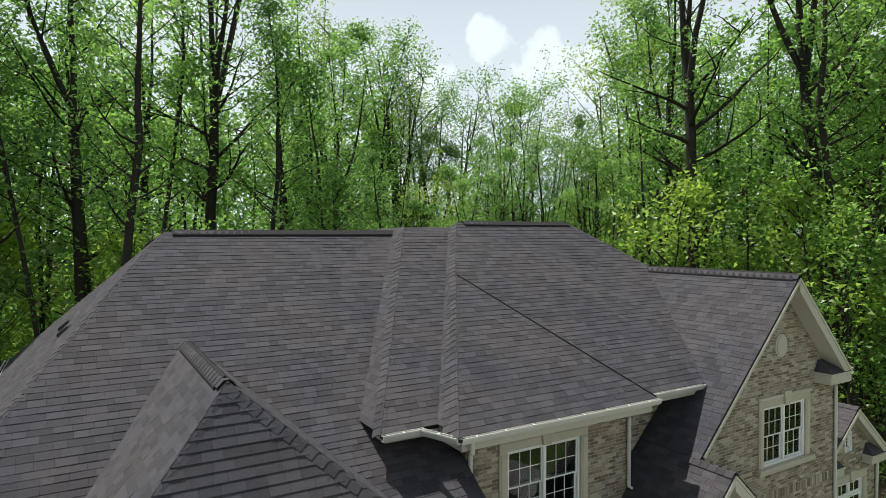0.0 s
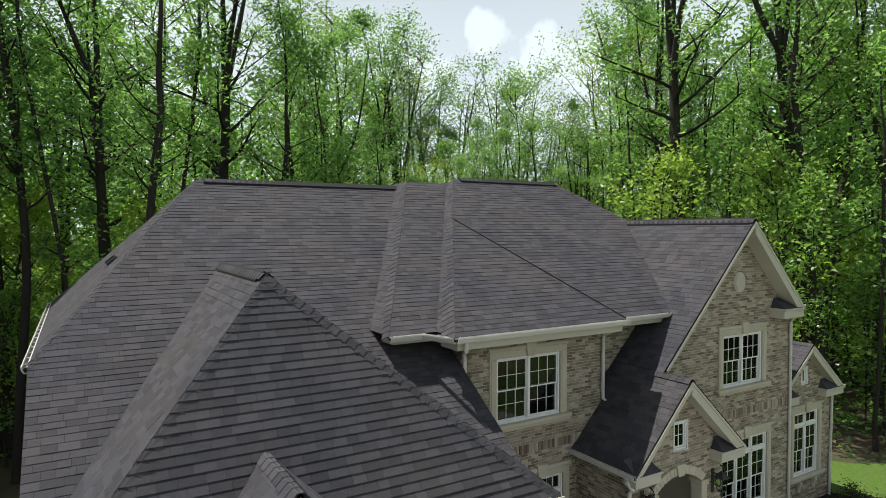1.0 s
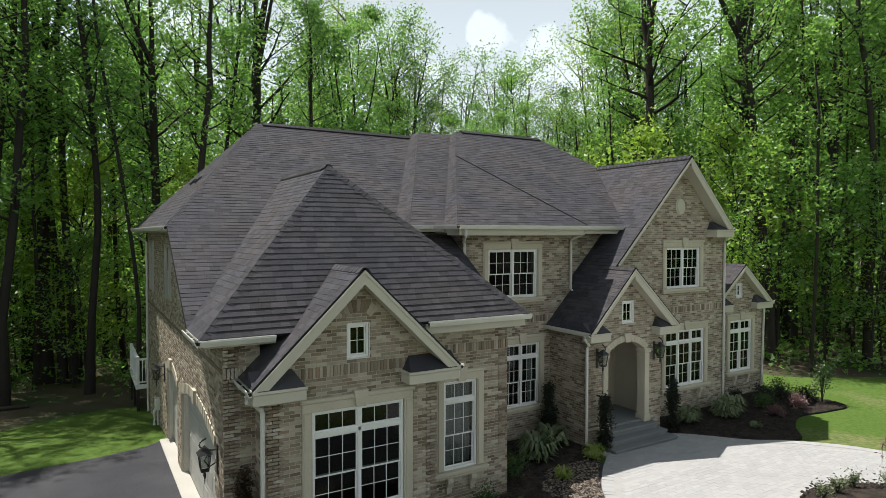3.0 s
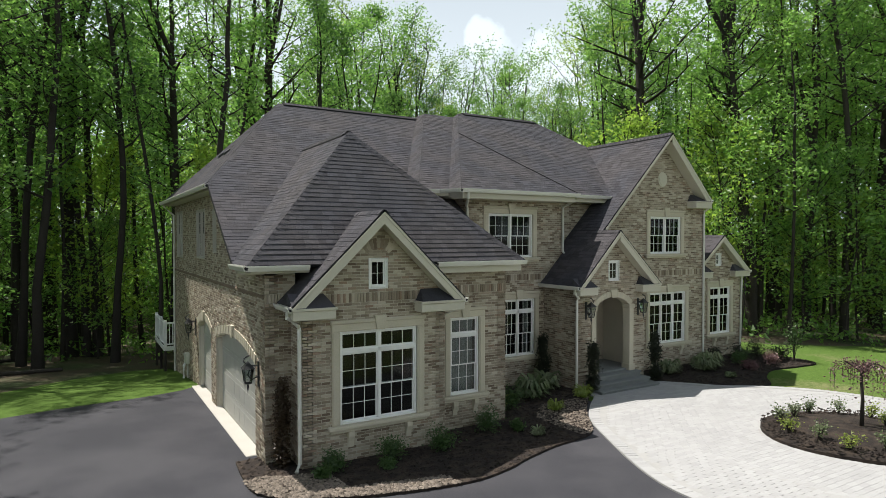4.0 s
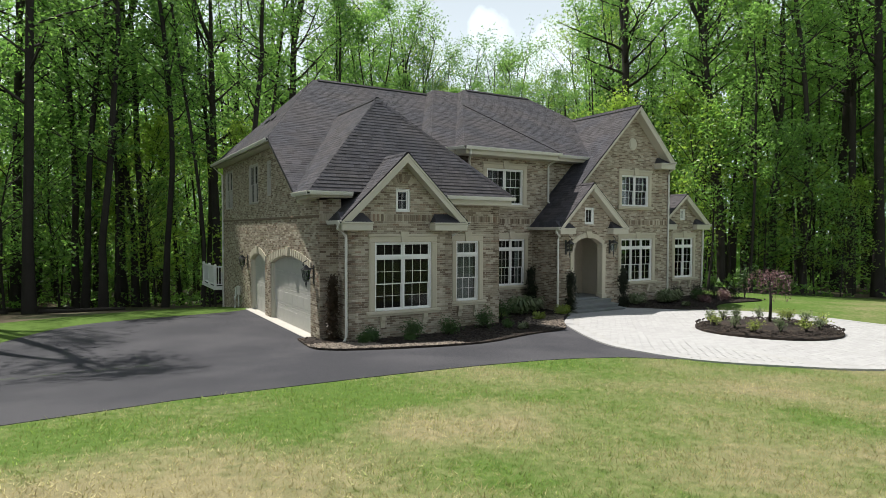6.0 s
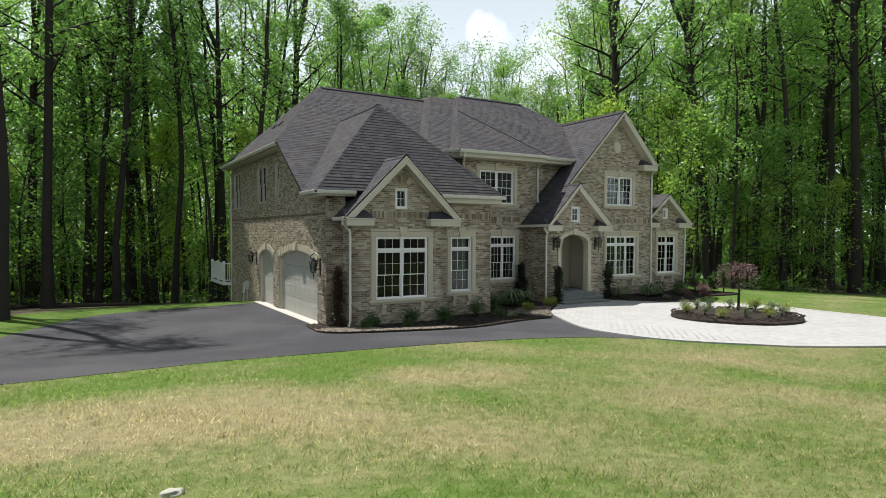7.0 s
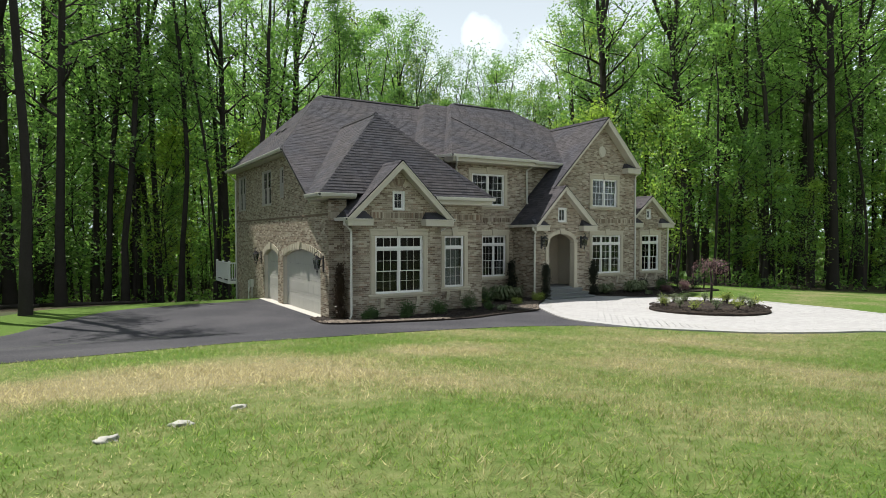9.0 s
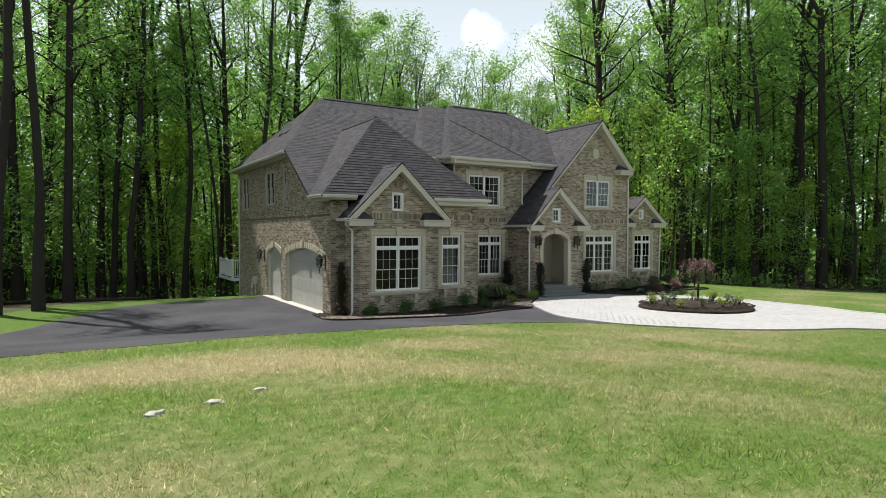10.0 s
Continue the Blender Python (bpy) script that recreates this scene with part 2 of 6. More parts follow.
GRASS = turf_material("grass_blade", (0.200, 0.300, 0.062), (0.54, 0.48, 0.28), 0.0, True)

# ---- building helpers ----


def join(*geos):
    vs, fs = [], []
    for v, f in geos:
        o = len(vs)
        vs.extend(v)
        fs.extend(tuple(i + o for i in q) for q in f)
    return vs, fs


def box(x0, y0, z0, x1, y1, z1):
    v = [(x, y, z) for z in (z0, z1) for y in (y0, y1) for x in (x0, x1)]
    return v, [(0, 2, 3, 1), (4, 5, 7, 6), (0, 1, 5, 4), (2, 6, 7, 3), (0, 4, 6, 2), (1, 3, 7, 5)]


def soft_box(x0, y0, z0, x1, y1, z1, r=0.012):
    """A box with chamfered edges."""
    bm = bmesh.new()
    bmesh.ops.create_cube(bm, size=1.0)
    for v in bm.verts:
        v.co = Vector(((x0 + x1) / 2 + v.co.x * (x1 - x0), (y0 + y1) / 2 + v.co.y * (y1 - y0), (z0 + z1) / 2 + v.co.z * (z1 - z0)))
    bmesh.ops.bevel(bm, geom=list(bm.edges), offset=min(r, 0.45 * min(abs(x1 - x0), abs(y1 - y0), abs(z1 - z0))), segments=1, affect="EDGES")
    bm.verts.index_update()
    g = [tuple(v.co) for v in bm.verts], [tuple(v.index for v in f.verts) for f in bm.faces]
    bm.free()
    return g


def prism(poly, d0, d1, axis="y"):
    """A polygon of (u, z) pairs, pushed from d0 to d1 along the axis that u does not lie on."""
    n = len(poly)
    put = (lambda u, z, d: (u, d, z)) if axis == "y" else (lambda u, z, d: (d, u, z))
    v = [put(u, z, d0) for u, z in poly] + [put(u, z, d1) for u, z in poly]
    f = [tuple(range(n)), tuple(range(2 * n - 1, n - 1, -1))]
    f += [(i, i + n, (i + 1) % n + n, (i + 1) % n) for i in range(n)]
    return v, f


def tube(points, radii, sides=8, cap=True):
    """A round bar along points."""
    vs, fs = [], []
    n = len(points)
    for i, p in enumerate(points):
        p = Vector(p)
        d = (Vector(points[min(i + 1, n - 1)]) - Vector(points[max(i - 1, 0)])).normalized()
        a = d.orthogonal() if abs(d.z) < 0.95 else d.cross(Vector((0, 1, 0)))
        a.normalize()
        b = d.cross(a)
        r = radii[i] if hasattr(radii, "__len__") else radii
        for k in range(sides):
            t = 2 * math.pi * k / sides
            vs.append(tuple(p + a * (r * math.cos(t)) + b * (r * math.sin(t))))
    for i in range(n - 1):
        for k in range(sides):
            j = (k + 1) % sides
            fs.append((i * sides + k, i * sides + j, (i + 1) * sides + j, (i + 1) * sides + k))
    if cap:
        fs.append(tuple(range(sides - 1, -1, -1)))
        fs.append(tuple((n - 1) * sides + k for k in range(sides)))
    return vs, fs


def make_mesh(name, geo, mat, smooth=False):
    me = bpy.data.meshes.new(name)
    me.from_pydata([tuple(v) for v in geo[0]], [], geo[1])
    me.materials.append(mat)
    if smooth:
        me.polygons.foreach_set("use_smooth", [True] * len(me.polygons))
    me.update()
    return me


def fix(geo, weld=False):
    """The same form with all faces turned outward."""
    bm = bmesh.new()
    vs = [bm.verts.new(v) for v in geo[0]]
    for f in geo[1]:
        try:
            bm.faces.new([vs[i] for i in f])
        except ValueError:
            pass
    if weld:
        bmesh.ops.remove_doubles(bm, verts=bm.verts, dist=1e-4)
    bmesh.ops.recalc_face_normals(bm, faces=bm.faces)
    bm.verts.index_update()
    g = [tuple(v.co) for v in bm.verts], [tuple(v.index for v in f.verts) for f in bm.faces]
    bm.free()
    return g


def part(name, geo, mat, parent, label="", smooth=False):
    ob = new(name, make_mesh(name, geo, mat, smooth))
    ob.parent = parent
    if label:
        ob["label"] = label
    return ob


def thing(name, label, category, group="", kind=""):
    return tagged(new(name), label, category, group, kind)


# ---- ground ----


def ground_z(x, y):
    """Height of the ground: level at the house, rising to the lawn in front, falling into the woods."""
    x, y = np.asarray(x, float), np.asarray(y, float)
    s = np.interp(x, [-12, -5, -2, 1.5, 3.4, 6.6, 9, 14, 30], [1.06, 1.0, 0.84, 0.64, 0.52, 0.28, 0.16, 0.12, 0.12])
    front = np.interp(-y - 1.2, [0, 6, 24], [0, 0.72, 2.25]) * s
    back = -0.1 * np.clip(y - 9.0, 0, 26) * np.interp(x, [-20, -8, 0], [0.8, 0.9, 1.0])
    right = -0.06 * np.clip(x - 24, 0, 18)
    soft = 0.05 * np.sin(x * 0.31 + 1.0) * np.sin(y * 0.27) * np.clip((np.abs(x - 10) - 14) / 10, 0, 1)
    return front + back + right + soft


def gz(x, y):
    return float(ground_z(x, y))


def sheet(name, outline, mat, lift, step, label, category, skirt=0.0):
    """A patch of ground inside an outline that follows the terrain, lifted a little, with a turned-down edge."""
    poly = [Vector((a, b, 0)) for a, b in outline]
    bm = bmesh.new()
    f = bm.faces.new([bm.verts.new(p) for p in poly])
    xs, ys = [p.x for p in poly], [p.y for p in poly]
    for lo, hi, ax in ((min(xs), max(xs), 0), (min(ys), max(ys), 1)):
        k = math.floor(lo / step) * step + step
        while k < hi:
            no = Vector((1, 0, 0)) if ax == 0 else Vector((0, 1, 0))
            bmesh.ops.bisect_plane(bm, geom=list(bm.verts) + list(bm.edges) + list(bm.faces), plane_co=no * k, plane_no=no, dist=1e-5)
            k += step
    bmesh.ops.recalc_face_normals(bm, faces=bm.faces)
    if sum(f.normal.z for f in bm.faces) < 0:
        bmesh.ops.reverse_faces(bm, faces=bm.faces)
    for v in bm.verts:
        v.co.z = gz(v.co.x, v.co.y) + lift
    if skirt:
        rim = [e for e in bm.edges if e.is_boundary]
        ex = bmesh.ops.extrude_edge_only(bm, edges=rim)
        for v in ex["geom"]:
            if isinstance(v, bmesh.types.BMVert):
                v.co.z -= skirt
    me = bpy.data.meshes.new(name)
    bm.to_mesh(me)
    bm.free()
    me.materials.append(mat)
    return tagged(new(name, me), label, category, "", "structure")


def smooth_line(pts, n=6, closed=True):
    """A rounded outline through the given corners."""
    out = []
    m = len(pts)
    for i in range(m if closed else m - 1):
        p0, p1, p2, p3 = (Vector(pts[(i + k) % m] if closed else pts[max(0, min(m - 1, i + k))]) for k in (-1, 0, 1, 2))
        for k in range(n):
            t = k / n
            q = 0.5 * (2 * p1 + (p2 - p0) * t + (2 * p0 - 5 * p1 + 4 * p2 - p3) * t * t + (3 * p1 - p0 - 3 * p2 + p3) * t ** 3)
            out.append((q.x, q.y))
    return out


def axis_steps(near0, near1, step, far):
    a = list(np.arange(near0, near1 + 1e-6, step))
    d = step
    lo, hi = [near0], [near1]
    while hi[-1] < far:
        d *= 1.25
        hi.append(hi[-1] + d)
        lo.append(lo[-1] - d)
    return np.array(lo[:0:-1] + a + hi[1:])


gx, gy = axis_steps(-26, 46, 1.0, 1500), axis_steps(-30, 46, 1.0, 1500)
X, Y = np.meshgrid(gx, gy)
Z = ground_z(X, Y)
nxg = len(gx)
gv = np.stack([X.ravel(), Y.ravel(), Z.ravel()], 1).tolist()
gf = [(j * nxg + i, j * nxg + i + 1, (j + 1) * nxg + i + 1, (j + 1) * nxg + i) for j in range(len(gy) - 1) for i in range(nxg - 1)]
ground = tagged(new("ground", make_mesh("ground", (gv, gf), LITTER, True)), "brown leaf-littered forest floor with green patches", "ground", "", "structure")

lawn_line = smooth_line([(-34, -34), (40, -34), (44, -6), (33.5, 1.2), (26, 3.6), (23.5, 7.5), (16, 6), (4, 6), (0.6, 9), (-0.3, 15.5), (-3.5, 15.0), (-7.4, 11.0), (-11.5, 6.3), (-15, 3), (-26, 1), (-36, -6)], 5)
lawn = sheet("lawn", lawn_line, LAWN, 0.025, 1.0, "green spring lawn with straw-coloured dry patches", "lawn")

asphalt_line = smooth_line([(-34, -9.6), (-18, -9.1), (-9.5, -8.8), (-6.5, -8.45), (-4.5, -8.1), (-2.5, -7.75), (-0.5, -7.45), (1.5, -7.3), (3.4, -7.3), (5.2, -7.6), (7.0, -8.3), (9.4, -6.6), (10.6, -1.0), (9.0, 1.2), (5, 0.6), (0.02, -0.4)], 6, False) \
    + [(0.02, -0.3), (0.02, 8.7)] + smooth_line([(-0.6, 8.2), (-2.0, 7.85), (-4.4, 7.6), (-6.8, 6.8), (-8.7, 3.9), (-10.2, 1.2), (-14, -1.0), (-34, -2.2)], 5, False)
asphalt = sheet("asphalt_driveway", asphalt_line, ASPHALT, 0.034, 0.8, "dark grey asphalt driveway and parking court", "driveway", 0.05)

# circular forecourt of pale pavers, with a planted island
court_line = smooth_line([(8.9, -1.4), (9.9, -0.4), (10.75, 0.3), (11.0, 0.75), (14.1, 0.8), (14.7, 0.4), (15.6, -0.8), (16.8, -1.7), (17.9, -3.1), (18.4, -5.0), (18.2, -7.0), (18.0, -9.0), (17.6, -10.8), (18.2, -14.0), (20.5, -18.5), (16.6, -20.0), (14.6, -15.5), (12.8, -12.8), (11.2, -12.05), (9.7, -11.25), (8.5, -10.35), (7.3, -9.4), (6.55, -8.3), (6.4, -6.7), (6.8, -5.2), (8.1, -2.7)], 6)
court = sheet("forecourt", court_line, PAVER_JOINT, 0.0685, 0.8, "pale concrete-paver circular forecourt in full sun", "pavement", 0.06)

# ---- house ----
house = thing("house", "large two-storey tan brick house with dark grey shingle roofs", "house")
FLOOR = 0.55


class Wall:
    """A brick wall panel in a vertical plane. axis 'y': u is x, the wall faces -y. axis 'x': u is y, the wall faces -x (or +x when out is +1)."""

    def __init__(self, name, axis, at, poly, holes=(), out=-1, bands=(), thick=0.28, pieces=None, label=""):
        self.axis, self.at, self.out, self.poly, self.holes, self.bands, self.pieces = axis, at, out, poly, list(holes), bands, pieces
        # backing of mortar, cut into cells round the openings
        us = sorted({round(u, 4) for u, z in poly} | {round(h[k], 4) for h in holes for k in (0, 2)})
        zs = sorted({round(z, 4) for u, z in poly} | {round(h[k], 4) for h in holes for k in (1, 3)})
        geos = []
        for a, b in zip(zs, zs[1:]):
            (l0, r0), (l1, r1) = self.span(a + 1e-4), self.span(b - 1e-4)
            cuts = sorted({u for u in us if min(l0, l1) < u < max(r0, r1)})
            lefts, rights = [None] + cuts, cuts + [None]
            for p, q in zip(lefts, rights):
                pl0, pl1 = (l0, l1) if p is None else (min(max(p, l0), r0), min(max(p, l1), r1))
                pr0, pr1 = (r0, r1) if q is None else (min(max(q, l0), r0), min(max(q, l1), r1))
                if pr0 - pl0 < 1e-4 and pr1 - pl1 < 1e-4:
                    continue
                mu, mz = (pl0 + pr0 + pl1 + pr1) / 4, (a + b) / 2
                if any(h[0] < mu < h[2] and h[1] < mz < h[3] for h in holes):
                    continue
                quad = [(pl0, a), (pr0, a), (pr1, b), (pl1, b)]
                geos.append(prism(quad, at, at - out * thick, axis))
        self.ob = part(name, fix(join(*geos), True), MORTAR, house, label)
        WALLS.append(self)

    def span(self, z):
        """Left and right end of the wall at height z."""
        hits = []
        n = len(self.poly)
        for i in range(n):
            (u0, z0), (u1, z1) = self.poly[i], self.poly[(i + 1) % n]
            if (z0 - z) * (z1 - z) < 0:
                hits.append(u0 + (u1 - u0) * (z - z0) / (z1 - z0))
        return (min(hits), max(hits)) if len(hits) > 1 else (0.0, 0.0)

    def runs(self, z0, z1):
        """Free stretches for a course between z0 and z1."""
        a, b = self.span(z0), self.span(z1)
        lo, hi = max(a[0], b[0]), min(a[1], b[1])
        free = [(lo, hi)] if hi - lo > 0.03 else []
        for h in self.holes:
            if h[1] < z1 - 0.02 and h[3] > z0 + 0.02:
                nxt = []
                for p, q in free:
                    if h[2] <= p or h[0] >= q:
                        nxt.append((p, q))
                    else:
                        nxt += [(p, h[0])] * (h[0] - p > 0.03) + [(h[2], q)] * (q - h[2] > 0.03)
                free = nxt
        return free

    def lay(self):
        """Bricks in running bond, with soldier courses at the bands."""
        rng = random.Random(len(self.ob.name) * 7 + int(self.at * 100))
        zmin, zmax = min(z for u, z in self.poly), max(z for u, z in self.poly)
        L, H, J = 0.203, 0.0605, 0.010
        out, n = [], 0
        z = math.floor(zmin / (H + J)) * (H + J)
        while z < zmax:
            band = next((b for b in self.bands if b[0] - 0.03 <= z < b[1] - 0.05), None)
            h, l = (0.215, 0.062) if band else (H, L)
            off = 0 if band else (n % 2) * (L + J) / 2
            for p, q in self.runs(z, z + h):
                u = math.floor((p - off) / (l + J)) * (l + J) + off
                while u < q:
                    a, b = max(u, p), min(u + l, q)
                    if b - a > 0.02:
                        out.append((a, z, b, z + h, b - a > l - 0.001 and not band, rng.uniform(0.004, 0.011) + (0.012 if band else 0)))
                    u += l + J
            z += h + J
            n += 1
        return out


def brick_mesh(wall, rows):
    """Many bricks in one mesh: four-sided fronts with returns."""
    vs, fs = [], []
    for a, z0, b, z1, full, d in rows:
        o = len(vs)
        back, front = wall.at, wall.at + wall.out * d
        for dep, e in ((back, 0.0), (front, 0.003)):
            for u, z in ((a + e, z0 + e), (b - e, z0 + e), (b - e, z1 - e), (a + e, z1 - e)):
                vs.append((u, dep, z) if wall.axis == "y" else (dep, u, z))
        q = [(4, 5, 6, 7), (0, 1, 5, 4), (1, 2, 6, 5), (2, 3, 7, 6), (3, 0, 4, 7)]
        flip = (wall.axis == "x") == (wall.out < 0)
        fs += [tuple(o + i for i in (f[::-1] if flip else f)) for f in q]
    return vs, fs


WALLS = []
SOLDIER = ((3.74, 3.97),)
# garage side, facing the parking court
Wall("side_wall", "x", 0.0, [(-0.25, -0.2), (14.4, -1.2), (14.4, 6.62), (3.82, 6.62), (0.62, 4.42), (-0.25, 4.42)],
     [(0.62, -0.5, 5.42, 2.52), (6.22, -0.5, 8.55, 2.46), (7.22, 4.55, 8.72, 6.18), (12.15, 4.45, 13.65, 6.28), (5.26, 4.78, 5.74, 6.1)])
# garage wing front, in three faces
Wall("wing_corner_wall", "y", -0.25, [(0.0, -0.2), (0.7, -0.2), (0.7, 4.42), (0.0, 4.42)], (), -1, SOLDIER)
Wall("wing_bay_wall", "y", -1.0, [(0.6, -0.2), (4.3, -0.2), (4.3, 3.95), (2.45, 5.74), (0.6, 3.95)],
     [(1.50, 0.93, 3.50, 3.08), (2.24, 4.05, 2.70, 4.74)], -1, SOLDIER)
Wall("bay_cheek_wall", "x", 0.6, [(-1.0, -0.2), (-0.25, -0.2), (-0.25, 3.95), (-1.0, 3.95)])
Wall("bay_cheek_wall", "x", 4.3, [(-1.0, -0.2), (-0.25, -0.2), (-0.25, 3.95), (-1.0, 3.95)], (), 1)
Wall("wing_front_wall", "y", -0.25, [(4.28, -0.2), (6.76, -0.2), (6.76, 4.42), (4.28, 4.42)], [(4.92, 0.98, 5.84, 3.08)], -1, SOLDIER)
Wall("wing_end_wall", "x", 6.76, [(-0.25, -0.2), (2.57, -0.2), (2.57, 4.42), (-0.25, 4.42)], (), 1, SOLDIER)
# main block
Wall("main_front_wall", "y", 2.85, [(6.76, -0.2), (11.7, -0.2), (11.7, 6.55), (7.4, 6.55), (7.4, 4.6), (6.76, 4.6)],
     [(8.92, 1.08, 10.34, 3.08), (8.34, 4.54, 10.24, 6.06)], -1, SOLDIER)
Wall("main_cheek_wall", "x", 7.4, [(2.85, 4.2), (3.6, 4.2), (3.6, 6.55), (2.85, 6.55)])
Wall("upper_step_wall", "y", 3.5, [(6.0, 5.4), (7.4, 5.4), (7.4, 6.55), (6.0, 6.55)])
Wall("upper_step_cheek", "x", 6.0, [(3.5, 5.4), (4.2, 5.4), (4.2, 6.55), (3.5, 6.55)])
Wall("main_setback_wall", "y", 3.25, [(11.42, 2.6), (13.9, 2.6), (13.9, 6.55), (11.42, 6.55)])
# tall gable, porch and side wing
Wall("gable_wall", "y", 2.06, [(14.0, -0.2), (18.68, -0.2), (18.68, 6.62), (16.17, 9.10), (12.5, 5.33), (12.5, 3.2), (14.0, 3.2)],
     [(15.42, 1.06, 17.52, 3.08), (15.42, 4.6, 17.22, 6.06)], -1, SOLDIER)
Wall("porch_wall", "y", 1.15, [(10.8, -0.2), (14.07, -0.2), (14.07, 3.85), (12.48, 5.3), (10.8, 3.62)],
     [(11.62, -0.3, 13.3, 3.16), (12.28, 3.74, 12.76, 4.42)], -1, ())
Wall("porch_left_wall", "x", 10.8, [(1.15, -0.2), (2.85, -0.2), (2.85, 3.55), (1.15, 3.55)])
Wall("porch_right_wall", "x", 14.07, [(1.43, -0.2), (2.06, -0.2), (2.06, 3.6), (1.43, 3.6)], (), 1)
Wall("side_gable_wall", "y", 2.5, [(18.68, -0.3), (21.85, -0.3), (21.85, 3.95), (20.3, 5.22), (18.68, 3.95)],
     [(19.72, 1.06, 21.12, 3.10), (20.12, 4.02, 20.46, 4.55)], -1, ())
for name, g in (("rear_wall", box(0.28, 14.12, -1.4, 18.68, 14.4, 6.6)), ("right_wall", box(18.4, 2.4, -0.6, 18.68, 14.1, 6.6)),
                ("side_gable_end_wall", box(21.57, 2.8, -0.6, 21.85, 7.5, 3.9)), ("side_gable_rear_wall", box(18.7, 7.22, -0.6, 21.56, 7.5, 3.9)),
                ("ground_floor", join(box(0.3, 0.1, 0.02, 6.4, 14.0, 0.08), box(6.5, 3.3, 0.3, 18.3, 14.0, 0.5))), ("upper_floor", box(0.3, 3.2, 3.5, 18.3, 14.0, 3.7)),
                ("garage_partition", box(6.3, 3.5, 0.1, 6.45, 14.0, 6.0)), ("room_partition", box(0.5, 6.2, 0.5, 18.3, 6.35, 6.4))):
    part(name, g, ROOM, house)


# ---- roofs ----
class Slope:
    """One roof plane. corners run along its outline; courses run level."""

    def __init__(self, corners):
        self.c = [Vector(p) for p in corners]
        n = Vector((0, 0, 0))
        for i in range(len(self.c)):
            n += self.c[i].cross(self.c[(i + 1) % len(self.c)])
        n.normalize()
        if n.z < 0:
            n = -n
            self.c.reverse()
        self.n = n
        self.u = Vector((0, 0, 1)).cross(n).normalized()
        self.v = n.cross(self.u)
        self.o = self.c[0]
        self.q = [((p - self.o).dot(self.u), (p - self.o).dot(self.v)) for p in self.c]

    def span(self, v):
        hits = []
        m = len(self.q)
        for i in range(m):
            (u0, v0), (u1, v1) = self.q[i], self.q[(i + 1) % m]
            if (v0 - v) * (v1 - v) < 0:
                hits.append(u0 + (u1 - u0) * (v - v0) / (v1 - v0))
        return (min(hits), max(hits)) if len(hits) > 1 else None

    def at(self, u, v, h):
        return tuple(self.o + self.u * u + self.v * v + self.n * h)

    def courses(self, rng, expo=0.148, thick=(0.012, 0.014, 0.016)):
        """Tabs of every course: left and right end at foot and head, and thickness."""
        lo, hi = min(v for u, v in self.q), max(v for u, v in self.q)
        v, out = lo, []
        while v < hi - 0.02:
            w = min(v + expo * (1.0 if thick[0] > 0.02 else rng.uniform(0.86, 1.14)), hi)
            a, b = self.span(v + 0.004), self.span(w - 0.004)
            if a and b:
                lo_u, hi_u = min(a[0], b[0]), max(a[1], b[1])
                u = lo_u - rng.uniform(0, 0.3)
                while u < hi_u:
                    l = rng.choice((0.18, 0.22, 0.26, 0.30, 0.34))
                    x0, x1 = u, u + l
                    p = [min(max(x, a[0]), a[1]) for x in (x0, x1)] + [min(max(x, b[0]), b[1]) for x in (x0, x1)]
                    if p[1] - p[0] > 0.01 or p[3] - p[2] > 0.01:
                        out.append((p[0], p[1], p[2], p[3], v, w, rng.choice(thick)))
                    u += l
            v = w
        return out


def shingle_mesh(slope, tabs):
    vs, fs = [], []
    for a, b, c, d, v, w, h in tabs:
        o = len(vs)
        g = 0.0022
        vs += [slope.at(a + g, v, h), slope.at(b - g, v, h), slope.at(d - g, w, 0.004), slope.at(c + g, w, 0.004), slope.at(a + g, v, -0.005), slope.at(b - g, v, -0.005)]
        fs += [(o, o + 1, o + 2, o + 3), (o + 4, o + 5, o + 1, o), (o + 4, o, o + 3), (o + 1, o + 5, o + 2)]
    return vs, fs


ROOFS = []


def roof(name, planes, thick=0.10, label=""):
    """A roof of several planes: boards below, shingles laid on later."""
    slopes = [Slope(p) for p in planes]
    geos = []
    for s in slopes:
        m = len(s.c)
        v = [tuple(p) for p in s.c] + [tuple(p - s.n * thick) for p in s.c]
        f = [tuple(range(m)), tuple(range(2 * m - 1, m - 1, -1))] + [(i, i + m, (i + 1) % m + m, (i + 1) % m) for i in range(m)]
        geos.append((v, f))
    ob = part(name, join(*geos), SHINGLE_BASE, house, label)
    ROOFS.append((ob, slopes))
    return ob


CAP_MESH = {}


